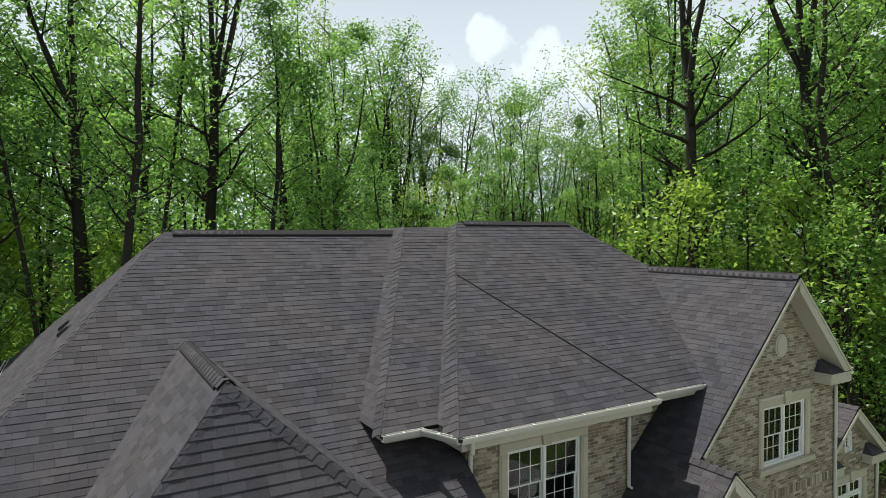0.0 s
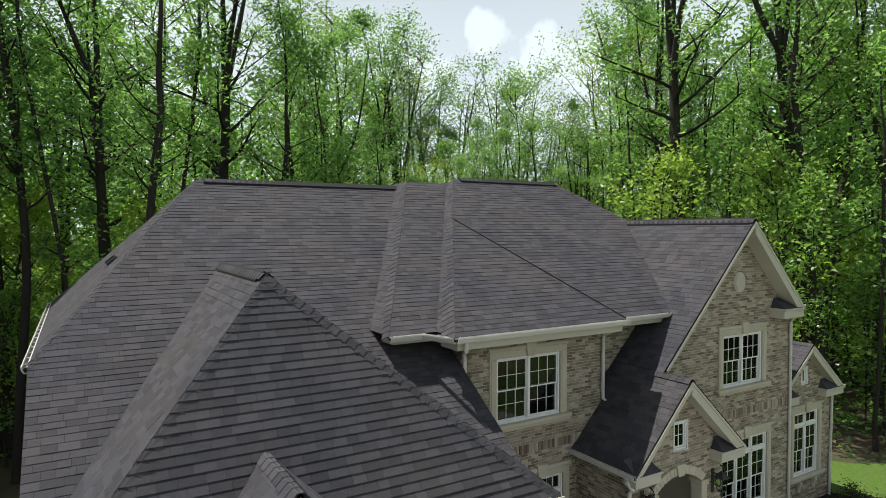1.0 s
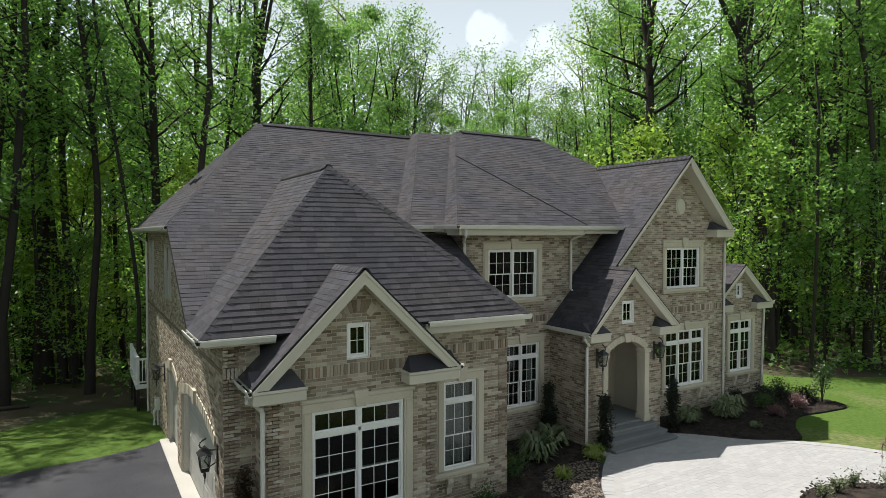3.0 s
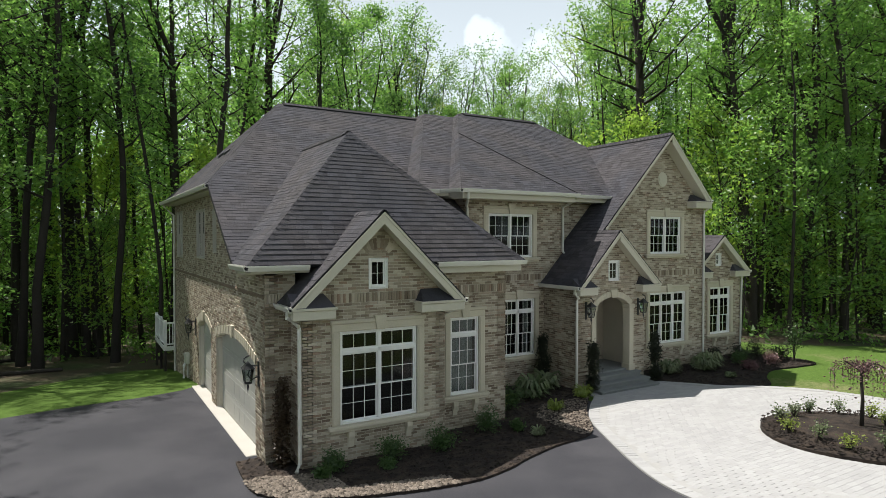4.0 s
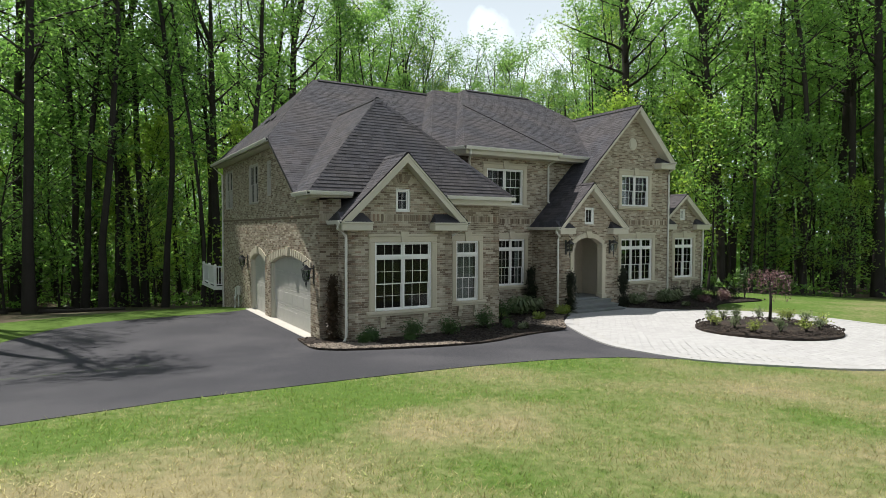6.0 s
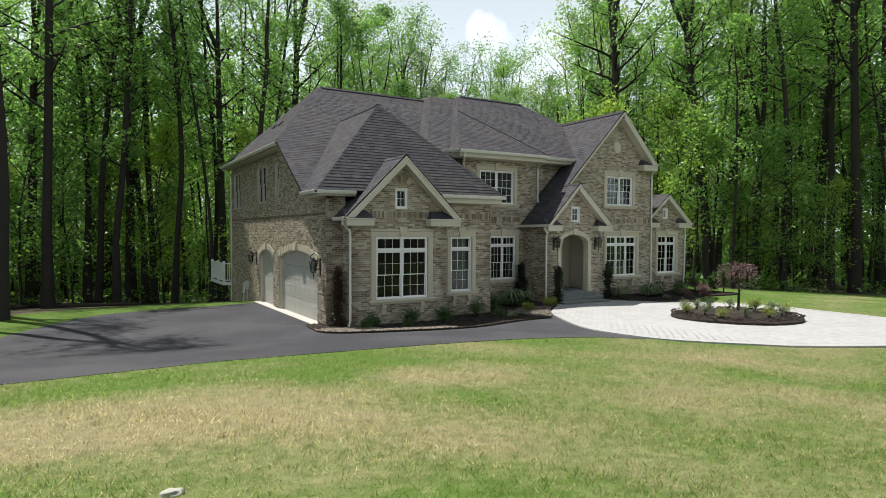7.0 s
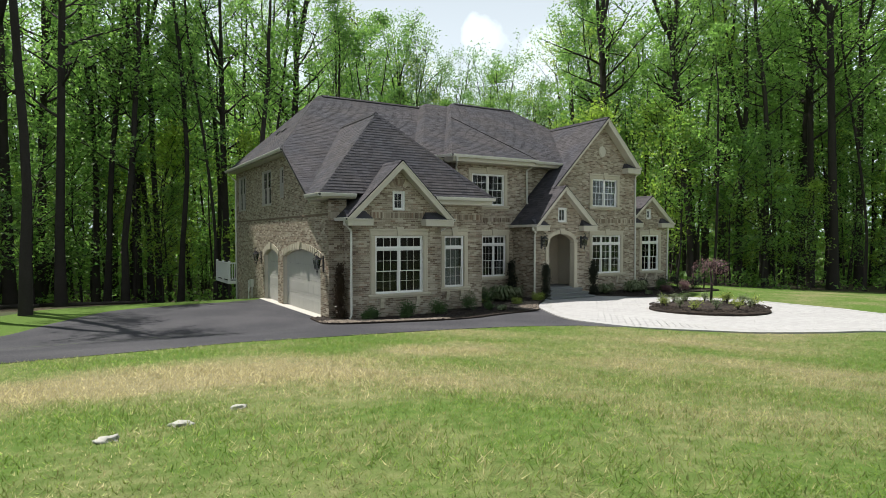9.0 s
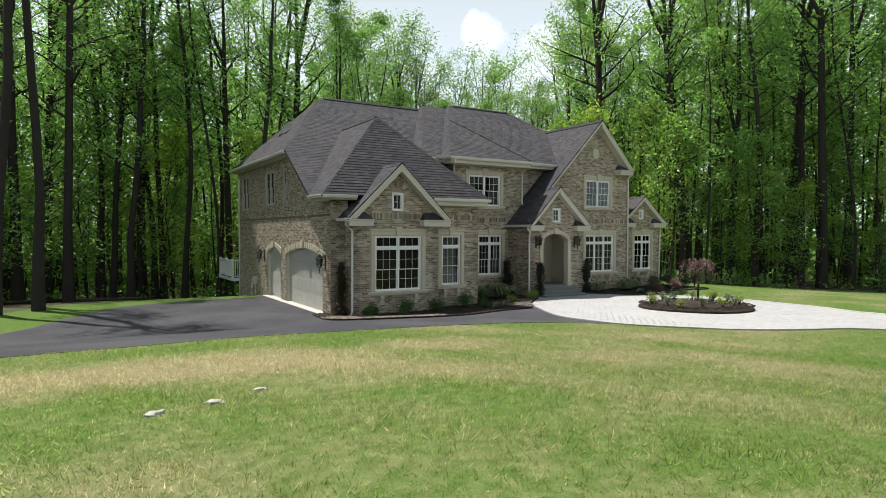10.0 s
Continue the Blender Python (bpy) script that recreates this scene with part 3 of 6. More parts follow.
def caps(parent, a, b, width=0.15, expo=0.19, name="ridge_cap", fall=0.64):
    """Overlapping cap shingles along a hip or ridge, each a piece of its own."""
    a, b = Vector(a), Vector(b)
    d = (b - a).normalized()
    side = d.cross(Vector((0, 0, 1))).normalized()
    up = side.cross(d)
    key = (width, fall)
    if key not in CAP_MESH:
        vs, fs = [], []
        for y, h, k in ((0.0, 0.027, 1.0), (expo + 0.03, 0.015, 0.98)):
            for s, dz in ((-1, -fall), (-0.3, -0.26 * fall), (0.3, -0.26 * fall), (1, -fall)):
                vs.append((s * width * k, y, h + dz * width))
        fs += [(j, j + 1, j + 5, j + 4) for j in range(3)]
        vs += [(x, y, z - 0.016) for x, y, z in vs[:4]]
        fs += [(j, j + 8, j + 9, j + 1) for j in range(3)]
        CAP_MESH[key] = make_mesh("ridge_cap", (vs, fs), SHINGLE)
    turn = Matrix((side, d, up)).transposed().to_4x4()
    for i in range(max(1, int((b - a).length / expo))):
        o = new(name, CAP_MESH[key])
        o.parent = parent
        o.matrix_basis = Matrix.Translation(a + d * (expo * i)) @ turn




def ridge_vent(parent, a, b, half=0.165, drop=0.10):
    """The dark slotted vent strip that lies under the caps of a ridge."""
    a, b = Vector(a), Vector(b)
    d = (b - a).normalized()
    sd = d.cross(Vector((0, 0, 1))).normalized() * half
    vs = [tuple(p + sd * k + Vector((0, 0, h))) for p in (a, b) for k, h in ((-1, -drop - 0.045), (-1, -drop), (0, 0.0), (1, -drop), (1, -drop - 0.045))]
    fs = [(i, i + 1, i + 6, i + 5) for i in range(4)] + [(0, 5, 9, 4), (4, 3, 2, 1, 0), (5, 6, 7, 8, 9)]
    part("ridge_vent", fix((vs, fs)), SHINGLE_BASE, parent, "dark ridge vent strip")


EZ, WZ = 6.80, 4.62
# left part of the main roof, with the long slope running down over the garage wing
RL0, RL1 = (2.99, 9.09, 10.34), (9.6, 9.09, 10.34)
left_roof = roof("left_roof", [
    [(-0.5, 0.69, 4.60), (7.38, 0.69, 4.60), (7.38, 3.6, 6.588), (9.6, 9.09, 10.34), RL0, (-0.5, 3.79, 6.72)],
    [(-0.5, 3.79, 6.72), RL0, (-0.5, 14.6, 6.72)],
    [(-0.5, 14.6, 6.72), RL0, RL1, (9.6, 14.6, 6.72)]])
caps(left_roof, (-0.5, 3.79, 6.72), RL0)
caps(left_roof, (3.2, 9.09, 10.385), RL1, fall=0.68)
ridge_vent(left_roof, (3.15, 9.09, 10.40), (9.2, 9.09, 10.40), 0.17, 0.115)
# middle step
S0 = (9.06, 8.56, 10.48)
step_roof = roof("step_roof", [
    [(5.72, 2.95, EZ), (9.2, 2.95, EZ), (12.0, 8.56, 10.48), S0],
    [(5.72, 2.95, EZ), S0, (9.0, 12.0, 10.42), (5.72, 6.0, EZ)],
    [S0, (12.0, 8.56, 10.48), (12.0, 12.0, 8.4), (9.06, 12.0, 8.4)]])
caps(step_roof, (5.72, 2.95, EZ), S0, 0.17)
# right part of the main roof
R0, R1 = (10.62, 8.33, 10.62), (14.88, 8.33, 10.62)
right_roof = roof("right_roof", [
    [(6.85, 2.45, EZ), (18.95, 2.45, EZ), R1, R0],
    [(6.85, 2.45, EZ), R0, (6.85, 14.6, EZ)],
    [(18.95, 2.45, EZ), (18.95, 14.6, EZ), R1],
    [(6.85, 14.6, EZ), R0, R1, (18.95, 14.6, EZ)]])
caps(right_roof, (6.85, 2.45, EZ), R0, 0.17)
caps(right_roof, (10.8, 8.33, 10.665), R1, fall=0.65)
ridge_vent(right_roof, (10.8, 8.33, 10.68), (14.8, 8.33, 10.68), 0.17, 0.11)
caps(right_roof, R1, (18.95, 2.45, EZ))
BA, BB, BC = (6.80, 2.12, EZ), (11.75, 2.12, EZ), (9.15, 6.0, 9.27)
bay_roof = roof("bay_roof", [[BA, BB, BC], [BB, (11.75, 2.5, EZ), BC], [BA, BC, (6.80, 2.5, EZ)]])
caps(bay_roof, BA, BC, 0.16)
# thin dark bar stands in for the shaded step against the main roof
part("valley_flashing", tube([Vector(BB) + Vector((-0.01, 0.02, 0.03)), Vector(BC) + Vector((0.02, 0, 0.03))], 0.017, 6), SHINGLE_BASE, bay_roof, "dark strip painted for the shadow line between two roof slopes")
# garage wing
WA, WB = (3.0, 2.09, 8.245), (3.0, 6.1, 8.245)
wing_roof = roof("wing_roof", [
    [(-0.5, -0.78, WZ), (7.05, -0.78, WZ), WA],
    [(-0.5, -0.78, WZ), WA, WB, (-0.5, 0.75, WZ)],
    [(7.05, -0.78, WZ), (7.05, 2.9, WZ), WB, WA]])
caps(wing_roof, (-0.5, -0.78, WZ), WA, fall=0.86)
caps(wing_roof, (7.05, -0.78, WZ), WA, fall=0.82)
ridge_vent(wing_roof, (3.0, 2.25, 8.295), (3.0, 5.6, 8.295), 0.155, 0.15)
caps(wing_roof, (3.0, 2.09, 8.275), (3.0, 5.9, 8.275), 0.14, fall=0.97)
# small gable over the garage bay
GX, GZT, GY = 2.46, 5.885, -1.38
gable_roof = roof("bay_gable_roof", [
    [(0.28, GY, 3.75), (GX, GY, GZT), (GX, 0.5, GZT), (0.28, 0.5, 3.75)],
    [(4.68, GY, 3.75), (4.68, 0.5, 3.75), (GX, 0.5, GZT), (GX, GY, GZT)]], 0.07)
caps(gable_roof, (GX, GY, GZT + 0.01), (GX, 0.3, GZT + 0.01), 0.14, fall=0.97)
# tall gable with the slope that runs down over the porch
TX, TZ, TY = 16.17, 9.27, 1.62
PX, PZ, PY = 12.48, 5.50, 0.80
tall_roof = roof("tall_gable_roof", [
    [(PX, TY, PZ), (TX, TY, TZ), (TX, 7.0, TZ), (PX, 3.9, PZ)],
    [(10.62, PY, 3.60), (PX, PY, PZ), (PX, 3.3, PZ), (10.62, 3.3, 3.60)],
    [(18.60, TY, 6.78), (18.60, 7.0, 6.78), (TX, 7.0, TZ), (TX, TY, TZ)]], 0.07)
ridge_vent(tall_roof, (TX, TY + 0.1, TZ + 0.055), (TX, 6.2, TZ + 0.055), 0.155, 0.155)
caps(tall_roof, (TX, TY, TZ + 0.035), (TX, 6.4, TZ + 0.035), 0.14, fall=1.02)
porch_roof = roof("porch_roof", [
    [(14.58, PY, 3.60), (14.58, 2.1, 3.60), (PX, 2.1, PZ), (PX, PY, PZ)]], 0.07)
caps(porch_roof, (PX, PY, PZ + 0.01), (PX, 2.0, PZ + 0.01), 0.13, fall=0.95)
# side wing gable
QX, QZ, QY = 20.32, 5.34, 2.22
side_roof = roof("side_gable_roof", [
    [(18.4, QY, 3.80), (QX, QY, QZ), (QX, 7.6, QZ), (18.4, 7.6, 3.80)],
    [(22.2, QY, 3.80), (22.2, 7.6, 3.80), (QX, 7.6, QZ), (QX, QY, QZ)]], 0.07)
caps(side_roof, (QX, QY, QZ + 0.01), (QX, 7.6, QZ + 0.01), 0.13, fall=0.82)
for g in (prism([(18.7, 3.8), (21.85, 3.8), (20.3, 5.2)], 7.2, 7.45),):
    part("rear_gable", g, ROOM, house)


# ---- eaves, gables, gutters ----
def rake(x0, z0, x1, z1, y, depth=0.26, thick=0.05, deep_y=0.35):
    """A painted rake board under a sloping roof edge, with its soffit running back to the wall."""
    d = Vector((x1 - x0, 0, z1 - z0)).normalized()
    dn = Vector((d.z, 0, -d.x))
    if dn.z > 0:
        dn = -dn
    a, b = Vector((x0, 0, z0)), Vector((x1, 0, z1))
    lo, hi = a + dn * depth, b + dn * depth
    hi = Vector((b.x, 0, b.z - depth / max(0.3, abs(dn.z))))
    face = prism([(a.x, a.z), (b.x, b.z), (hi.x, hi.z), (lo.x, lo.z)], y, y + thick)
    lo2, hi2 = a + dn * (depth - 0.05), Vector((b.x, 0, b.z - (depth - 0.05) / max(0.3, abs(dn.z))))
    lo3, hi3 = a + dn * (depth - 0.02), Vector((b.x, 0, b.z - (depth - 0.02) / max(0.3, abs(dn.z))))
    sof = prism([(lo2.x, lo2.z), (hi2.x, hi2.z), (hi3.x, hi3.z), (lo3.x, lo3.z)], y + thick, y + deep_y)
    crown = prism([(a.x, a.z + 0.0), (b.x, b.z + 0.0), (b.x, b.z - 0.07), (a + dn * 0.06).to_tuple()[::2]], y - 0.02, y)
    return part("rake_board", fix(join(face, sof, crown)), TRIM, house)


def cornice_return(x0, x1, y0, y1, z0, z1, inner):
    """A boxed eave return with its own small shingled hip."""
    part("eave_return", fix(join(soft_box(x0, y0, z0, x1, y1, z1 - 0.06), soft_box(x0 - 0.02, y0 - 0.03, z1 - 0.06, x1 + 0.02, y1, z1))), TRIM, house)
    t = 0.30
    xi = x1 - 0.02 if inner > 0 else x0 + 0.02
    xo = x0 if inner > 0 else x1
    xk = xi - inner * 0.16
    v = [(xo, y0 - 0.02, z1 + 0.004), (xi, y0 - 0.02, z1 + 0.004), (xi, y1, z1 + 0.004), (xo, y1, z1 + 0.004), (xo, y1, z1 + t), (xk, y1, z1 + t)]
    part("return_roof", fix((v, [(0, 1, 5, 4), (1, 2, 5), (0, 4, 3), (2, 3, 4, 5), (0, 3, 2, 1)])), SHINGLE, house)


def gutter(p, q, outward):
    """A white gutter trough with lip between two points; outward is the way it faces."""
    p, q, o = Vector(p), Vector(q), Vector(outward)
    sec = [(0.0, 0.0), (0.0, -0.12), (0.06, -0.12), (0.085, -0.07), (0.10, -0.03), (0.10, 0.0), (0.085, 0.0), (0.08, -0.03), (0.05, -0.10), (0.015, -0.10), (0.015, 0.0)]
    n = len(sec)
    vs = [tuple(e + o * a + Vector((0, 0, b))) for e in (p, q) for a, b in sec]
    fs = [(i, (i + 1) % n, (i + 1) % n + n, i + n) for i in range(n)] + [tuple(range(n)), tuple(range(2 * n - 1, n - 1, -1))]
    trough = part("gutter", fix((vs, fs)), GUTTER, house)
    # dark strip painting the shade inside the trough, and the hangers across it
    run = q - p
    shade_strip = [tuple(e + o * a + Vector((0, 0, b))) for e in (p, q) for a, b in ((-0.01, -0.035), (0.08, -0.035), (0.05, -0.09), (0.0, -0.09))]
    part("gutter_grit", fix((shade_strip, [(i, (i + 1) % 4, (i + 1) % 4 + 4, i + 4) for i in range(4)] + [(0, 1, 2, 3), (7, 6, 5, 4)])), SHINGLE_BASE, trough)
    count = int(run.length / 0.6)
    for k in range(count):
        c, w = p + run * ((k + 0.5) / count), run.normalized() * 0.014
        bar = [tuple(c + w * a + o * b + Vector((0, 0, h))) for h in (-0.018, -0.006) for a, b in ((-1, 0.0), (1, 0.0), (1, 0.09), (-1, 0.09))]
        part("hanger", (bar, [(0, 3, 2, 1), (4, 5, 6, 7), (0, 1, 5, 4), (1, 2, 6, 5), (2, 3, 7, 6), (3, 0, 4, 7)]), GUTTER, trough)
    return trough


def downspout(points, r=0.045):
    return part("downspout", tube(points, r, 8), GUTTER, house, smooth=False)


def eave_box(x0, y0, x1, y1, z0, z1):
    """Fascia and soffit boxing under an eave."""
    return part("eave_box", fix(join(soft_box(x0, y0, z0 + 0.10, x1, y1, z1))), TRIM, house)


# garage bay gable
for s, xe in ((1, 0.28), (-1, 4.68)):
    rake(xe, 3.70, GX, GZT - 0.05, GY - 0.005, 0.20, 0.05, 0.42)
cornice_return(0.30, 1.28, GY, -0.98, 3.44, 3.70, 1)
cornice_return(3.44, 4.66, GY, -0.98, 3.44, 3.70, -1)
# tall gable
rake(PX + 0.1, PZ + 0.04, TX, TZ - 0.05, TY - 0.005, 0.10, 0.05, 0.46)
rake(18.60, 6.73, TX, TZ - 0.05, TY - 0.005, 0.24, 0.05, 0.46)
cornice_return(17.62, 18.62, TY, 2.08, 6.42, 6.70, -1)
part("eave_box", soft_box(18.6, 1.9, 6.5, 18.9, 14.0, 6.72), TRIM, house)
# porch gable
rake(10.62, 3.55, PX, PZ - 0.05, PY - 0.005, 0.13, 0.05, 0.38)
rake(14.58, 3.55, PX, PZ - 0.05, PY - 0.005, 0.24, 0.05, 0.38)
cornice_return(10.62, 11.45, PY, 1.17, 3.30, 3.56, 1)
cornice_return(13.62, 14.56, PY, 1.17, 3.30, 3.56, -1)
# side wing gable
rake(18.72, 4.02, QX, QZ - 0.05, QY - 0.005, 0.13, 0.05, 0.30)
rake(22.2, 3.75, QX, QZ - 0.05, QY - 0.005, 0.22, 0.05, 0.30)
cornice_return(18.70, 19.55, QY, 2.52, 3.52, 3.78, 1)
cornice_return(21.1, 22.18, QY, 2.52, 3.52, 3.78, -1)
# horizontal eaves
eave_box(-0.42, -0.70, 0.9, -0.24, 4.34, 4.60)
eave_box(-0.42, -0.23, 0.02, 0.75, 4.30, 4.60)
eave_box(4.2, -0.70, 6.98, -0.24, 4.22, 4.60)
eave_box(6.74, -0.23, 6.98, 2.8, 4.30, 4.60)
eave_box(6.90, 2.20, 11.68, 2.88, 6.40, 6.78)
eave_box(6.90, 2.88, 7.42, 3.6, 6.46, 6.78)
eave_box(5.82, 3.02, 6.90, 3.52, 6.50, 6.78)
eave_box(11.68, 2.54, 13.75, 3.28, 6.44, 6.78)
eave_box(-0.42, 3.9, 0.02, 14.5, 6.48, 6.70)
part("eave_box", prism([(0.62, 4.44), (0.72, 4.52), (3.82, 6.62), (3.82, 6.44), (0.62, 4.30)], -0.42, 0.02, "x"), TRIM, house)
gutter((-0.5, -0.78, 4.62), (0.86, -0.78, 4.62), (0, -1, 0))
gutter((4.22, -0.78, 4.62), (7.05, -0.78, 4.62), (0, -1, 0))
gutter((-0.5, -0.78, 4.62), (-0.5, 0.75, 4.62), (-1, 0, 0))
gutter((6.82, 2.12, 6.80), (11.78, 2.12, 6.80), (0, -1, 0))
gutter((6.82, 2.12, 6.80), (6.5, 2.95, 6.80), (-0.93, -0.36, 0))
gutter((5.72, 2.95, 6.80), (6.55, 2.95, 6.80), (0, -1, 0))
gutter((11.78, 2.46, 6.80), (13.68, 2.46, 6.80), (0, -1, 0))
gutter((-0.5, 3.8, 6.74), (-0.5, 14.6, 6.74), (-1, 0, 0))
gutter((10.62, 0.8, 3.60), (10.62, 2.86, 3.60), (-1, 0, 0))
gutter((0.28, -1.38, 3.74), (0.28, -0.3, 3.74), (-1, 0, 0))
gutter((4.68, -1.38, 3.74), (4.68, -0.3, 3.74), (1, 0, 0))
gutter((22.2, 2.22, 3.80), (22.2, 7.6, 3.80), (1, 0, 0))
gutter((18.60, 1.62, 6.78), (18.60, 2.6, 6.78), (1, 0, 0))
downspout([(0.22, -1.2, 3.62), (0.22, -1.2, 3.5), (0.52, -1.07, 3.28), (0.54, -1.06, 3.2), (0.54, -1.06, 0.25), (0.42, -1.2, 0.12)])
downspout([(4.74, -1.2, 3.62), (4.74, -1.2, 3.5), (4.38, -0.9, 3.28), (4.36, -0.35, 3.2), (4.40, -0.32, 0.2)])
downspout([(7.05, 2.1, 6.68), (7.05, 2.1, 6.5), (7.38, 2.72, 6.3), (7.46, 2.79, 6.2), (7.46, 2.79, 4.7)])
downspout([(11.72, 2.2, 6.68), (11.74, 2.3, 6.55), (11.62, 2.77, 6.35), (11.62, 2.78, 6.2), (11.62, 2.78, 4.72), (11.75, 2.68, 4.60)])
downspout([(10.56, 1.0, 3.5), (10.56, 1.0, 3.4), (10.74, 1.0, 3.2), (10.74, 1.09, 3.1), (10.74, 1.09, 0.2)])
downspout([(18.66, 1.75, 6.68), (18.66, 1.75, 6.5), (18.62, 1.98, 6.3), (18.62, 2.0, 6.2), (18.62, 2.0, 0.1)])
downspout([(21.9, 2.44, 3.6), (21.8, 2.44, 0.0)])
downspout([(-0.48, 14.35, 6.6), (-0.2, 14.3, 6.3), (-0.06, 14.3, 6.2), (-0.06, 14.3, -0.6)])


# ---- windows and doors ----
def placed(axis, at):
    """Turns (u, inward, z) into world places."""
    return (lambda g: ([(u, at + d, z) for u, d, z in g[0]], g[1])) if axis == "y" else (lambda g: ([(at + d, u, z) for u, d, z in g[0]], g[1]))


def window(axis, at, u0, z0, u1, z1, lights=2, transom=0.0, grid=(2, 2), double=True, surround="stone", curtain=0, name="window", arched=False):
    """A white window: frame, mullions, sashes with glazing bars, panes, and a stone surround."""
    to = placed(axis, at)
    win = new(name)
    win.parent = house

    def put(pname, geo, mat, label=""):
        if mat is WHITE and axis == "x":
            mat = TAUPE
        return part(pname, fix(to(geo)), mat, win, label)

    f = 0.055
    put("window_frame", join(soft_box(u0, 0.0, z0, u0 + f, 0.14, z1), soft_box(u1 - f, 0.0, z0, u1, 0.14, z1), soft_box(u0 + f, 0.0, z1 - f, u1 - f, 0.14, z1),
                             soft_box(u0 + f, -0.01, z0, u1 - f, 0.14, z0 + f)), WHITE)
    inner = (u1 - u0 - 2 * f - (lights - 1) * 0.08) / lights
    zt = z1 - f - transom if transom else z1 - f
    if transom:
        put("transom_bar", soft_box(u0 + f, 0.0, zt - 0.05, u1 - f, 0.12, zt + 0.05), WHITE)
    cells = []
    for i in range(lights):
        a = u0 + f + i * (inner + 0.08)
        if i:
            put("mullion", soft_box(a - 0.08, 0.0, z0 + f, a, 0.12, z1 - f), WHITE)
        if transom:
            cells.append((a, zt + 0.05, a + inner, z1 - f, 0.04, (grid[0], 1)))
        top = zt - 0.05 if transom else zt
        if double:
            mid = (z0 + f + top) / 2
            cells.append((a, mid - 0.02, a + inner, top, 0.035, grid))
            cells.append((a, z0 + f, a + inner, mid + 0.02, 0.075, grid))
        else:
            cells.append((a, z0 + f, a + inner, top, 0.04, grid))
    for a, b, c, d, y, (nx, nz) in cells:
        r = 0.028
        geos = [box(a, y, b, a + r, y + 0.035, d), box(c - r, y, b, c, y + 0.035, d), box(a + r, y, b, c - r, y + 0.035, b + r), box(a + r, y, d - r, c - r, y + 0.035, d)]
        for k in range(1, nx):
            m = a + r + (c - a - 2 * r) * k / nx
            geos.append(box(m - 0.006, y + 0.006, b + r, m + 0.006, y + 0.03, d - r))
        for k in range(1, nz):
            m = b + r + (d - b - 2 * r) * k / nz
            geos.append(box(a + r, y + 0.008, m - 0.006, c - r, y + 0.028, m + 0.006))
        put("sash", join(*geos), WHITE)
        p = put("pane", box(a + r, y + 0.016, b + r, c - r, y + 0.020, d - r), GLASS)
        p.visible_shadow = False
    if curtain:
        # pleated cloth hung inside
        for i in range(lights):
            a = u0 + f + i * (inner + 0.08)
            spans = [(a, a + inner)] if curtain == 2 else [(a, a + inner * 0.36)] if i % 2 == 0 else [(a + inner * 0.62, a + inner)]
            for s0, s1 in spans:
                n = max(6, int((s1 - s0) / 0.03))
                vs = [(s0 + (s1 - s0) * k / n, 0.24 + 0.025 * math.sin(k * 1.9), z) for z in (z0 + 0.05, z1 - 0.05) for k in range(n + 1)]
                vs += [(x, y + 0.006, z) for x, y, z in vs]
                m = n + 1
                fs = [(k, k + 1, m + k + 1, m + k) for k in range(n)] + [(2 * m + k, 3 * m + k, 3 * m + k + 1, 2 * m + k + 1) for k in range(n)]
                part("curtain", to((vs, fs)), CURTAIN, win, "pale drawn curtain")
    if surround == "stone":
        t, p = 0.20, -0.045
        ks = 0.13
        uc = (u0 + u1) / 2
        for a, b in ((u0 - t, u0), (u1, u1 + t)):
            put("jamb_trim", join(soft_box(a, p, z0, b, 0.06, z1), soft_box(a + 0.03, p - 0.02, z0 + 0.02, b - 0.03, p + 0.01, z1 - 0.02)), STONE_TRIM)
        put("lintel", join(soft_box(u0 - t, p, z1, u1 + t, 0.06, z1 + 0.22), soft_box(u0 - t - 0.04, p - 0.03, z1 + 0.17, u1 + t + 0.04, 0.05, z1 + 0.26, 0.02)), STONE_TRIM)
        put("keystone", prism([(uc - ks * 0.75, z1 + 0.0), (uc + ks * 0.75, z1 + 0.0), (uc + ks * 1.2, z1 + 0.33), (uc - ks * 1.2, z1 + 0.33)], p - 0.06, 0.0), STONE_TRIM)
        put("window_sill", join(soft_box(u0 - t - 0.10, -0.14, z0 - 0.10, u1 + t + 0.10, 0.14, z0, 0.02), soft_box(u0 - t - 0.05, -0.10, z0 - 0.16, u1 + t + 0.05, 0.02, z0 - 0.10)), STONE_TRIM)
    elif surround == "plain":
        t = 0.02
        put("casing", join(soft_box(u0 - t, -0.03, z0 - t, u0, 0.05, z1 + t), soft_box(u1, -0.03, z0 - t, u1 + t, 0.05, z1 + t), soft_box(u0, -0.03, z1, u1, 0.05, z1 + t), soft_box(u0, -0.04, z0 - t, u1, 0.05, z0)), WHITE)
        if not arched:
            n = 9
            uc = (u0 + u1) / 2
            geos = []
            for k in range(n):
                a = math.pi * (0.22 + 0.56 * k / n)
                b = math.pi * (0.22 + 0.56 * (k + 0.85) / n)
                ra, rb = (u1 - u0) * 0.5 + 0.12, (u1 - u0) * 0.5 + 0.36
                zc = z1 - 0.10
                geos.append(prism([(uc + math.cos(a) * ra, zc + math.sin(a) * ra), (uc + math.cos(b) * ra, zc + math.sin(b) * ra), (uc + math.cos(b) * rb, zc + math.sin(b) * rb), (uc + math.cos(a) * rb, zc + math.sin(a) * rb)], -0.016, 0.01))
            put("brick_arch", join(*geos), BRICK)
    return win


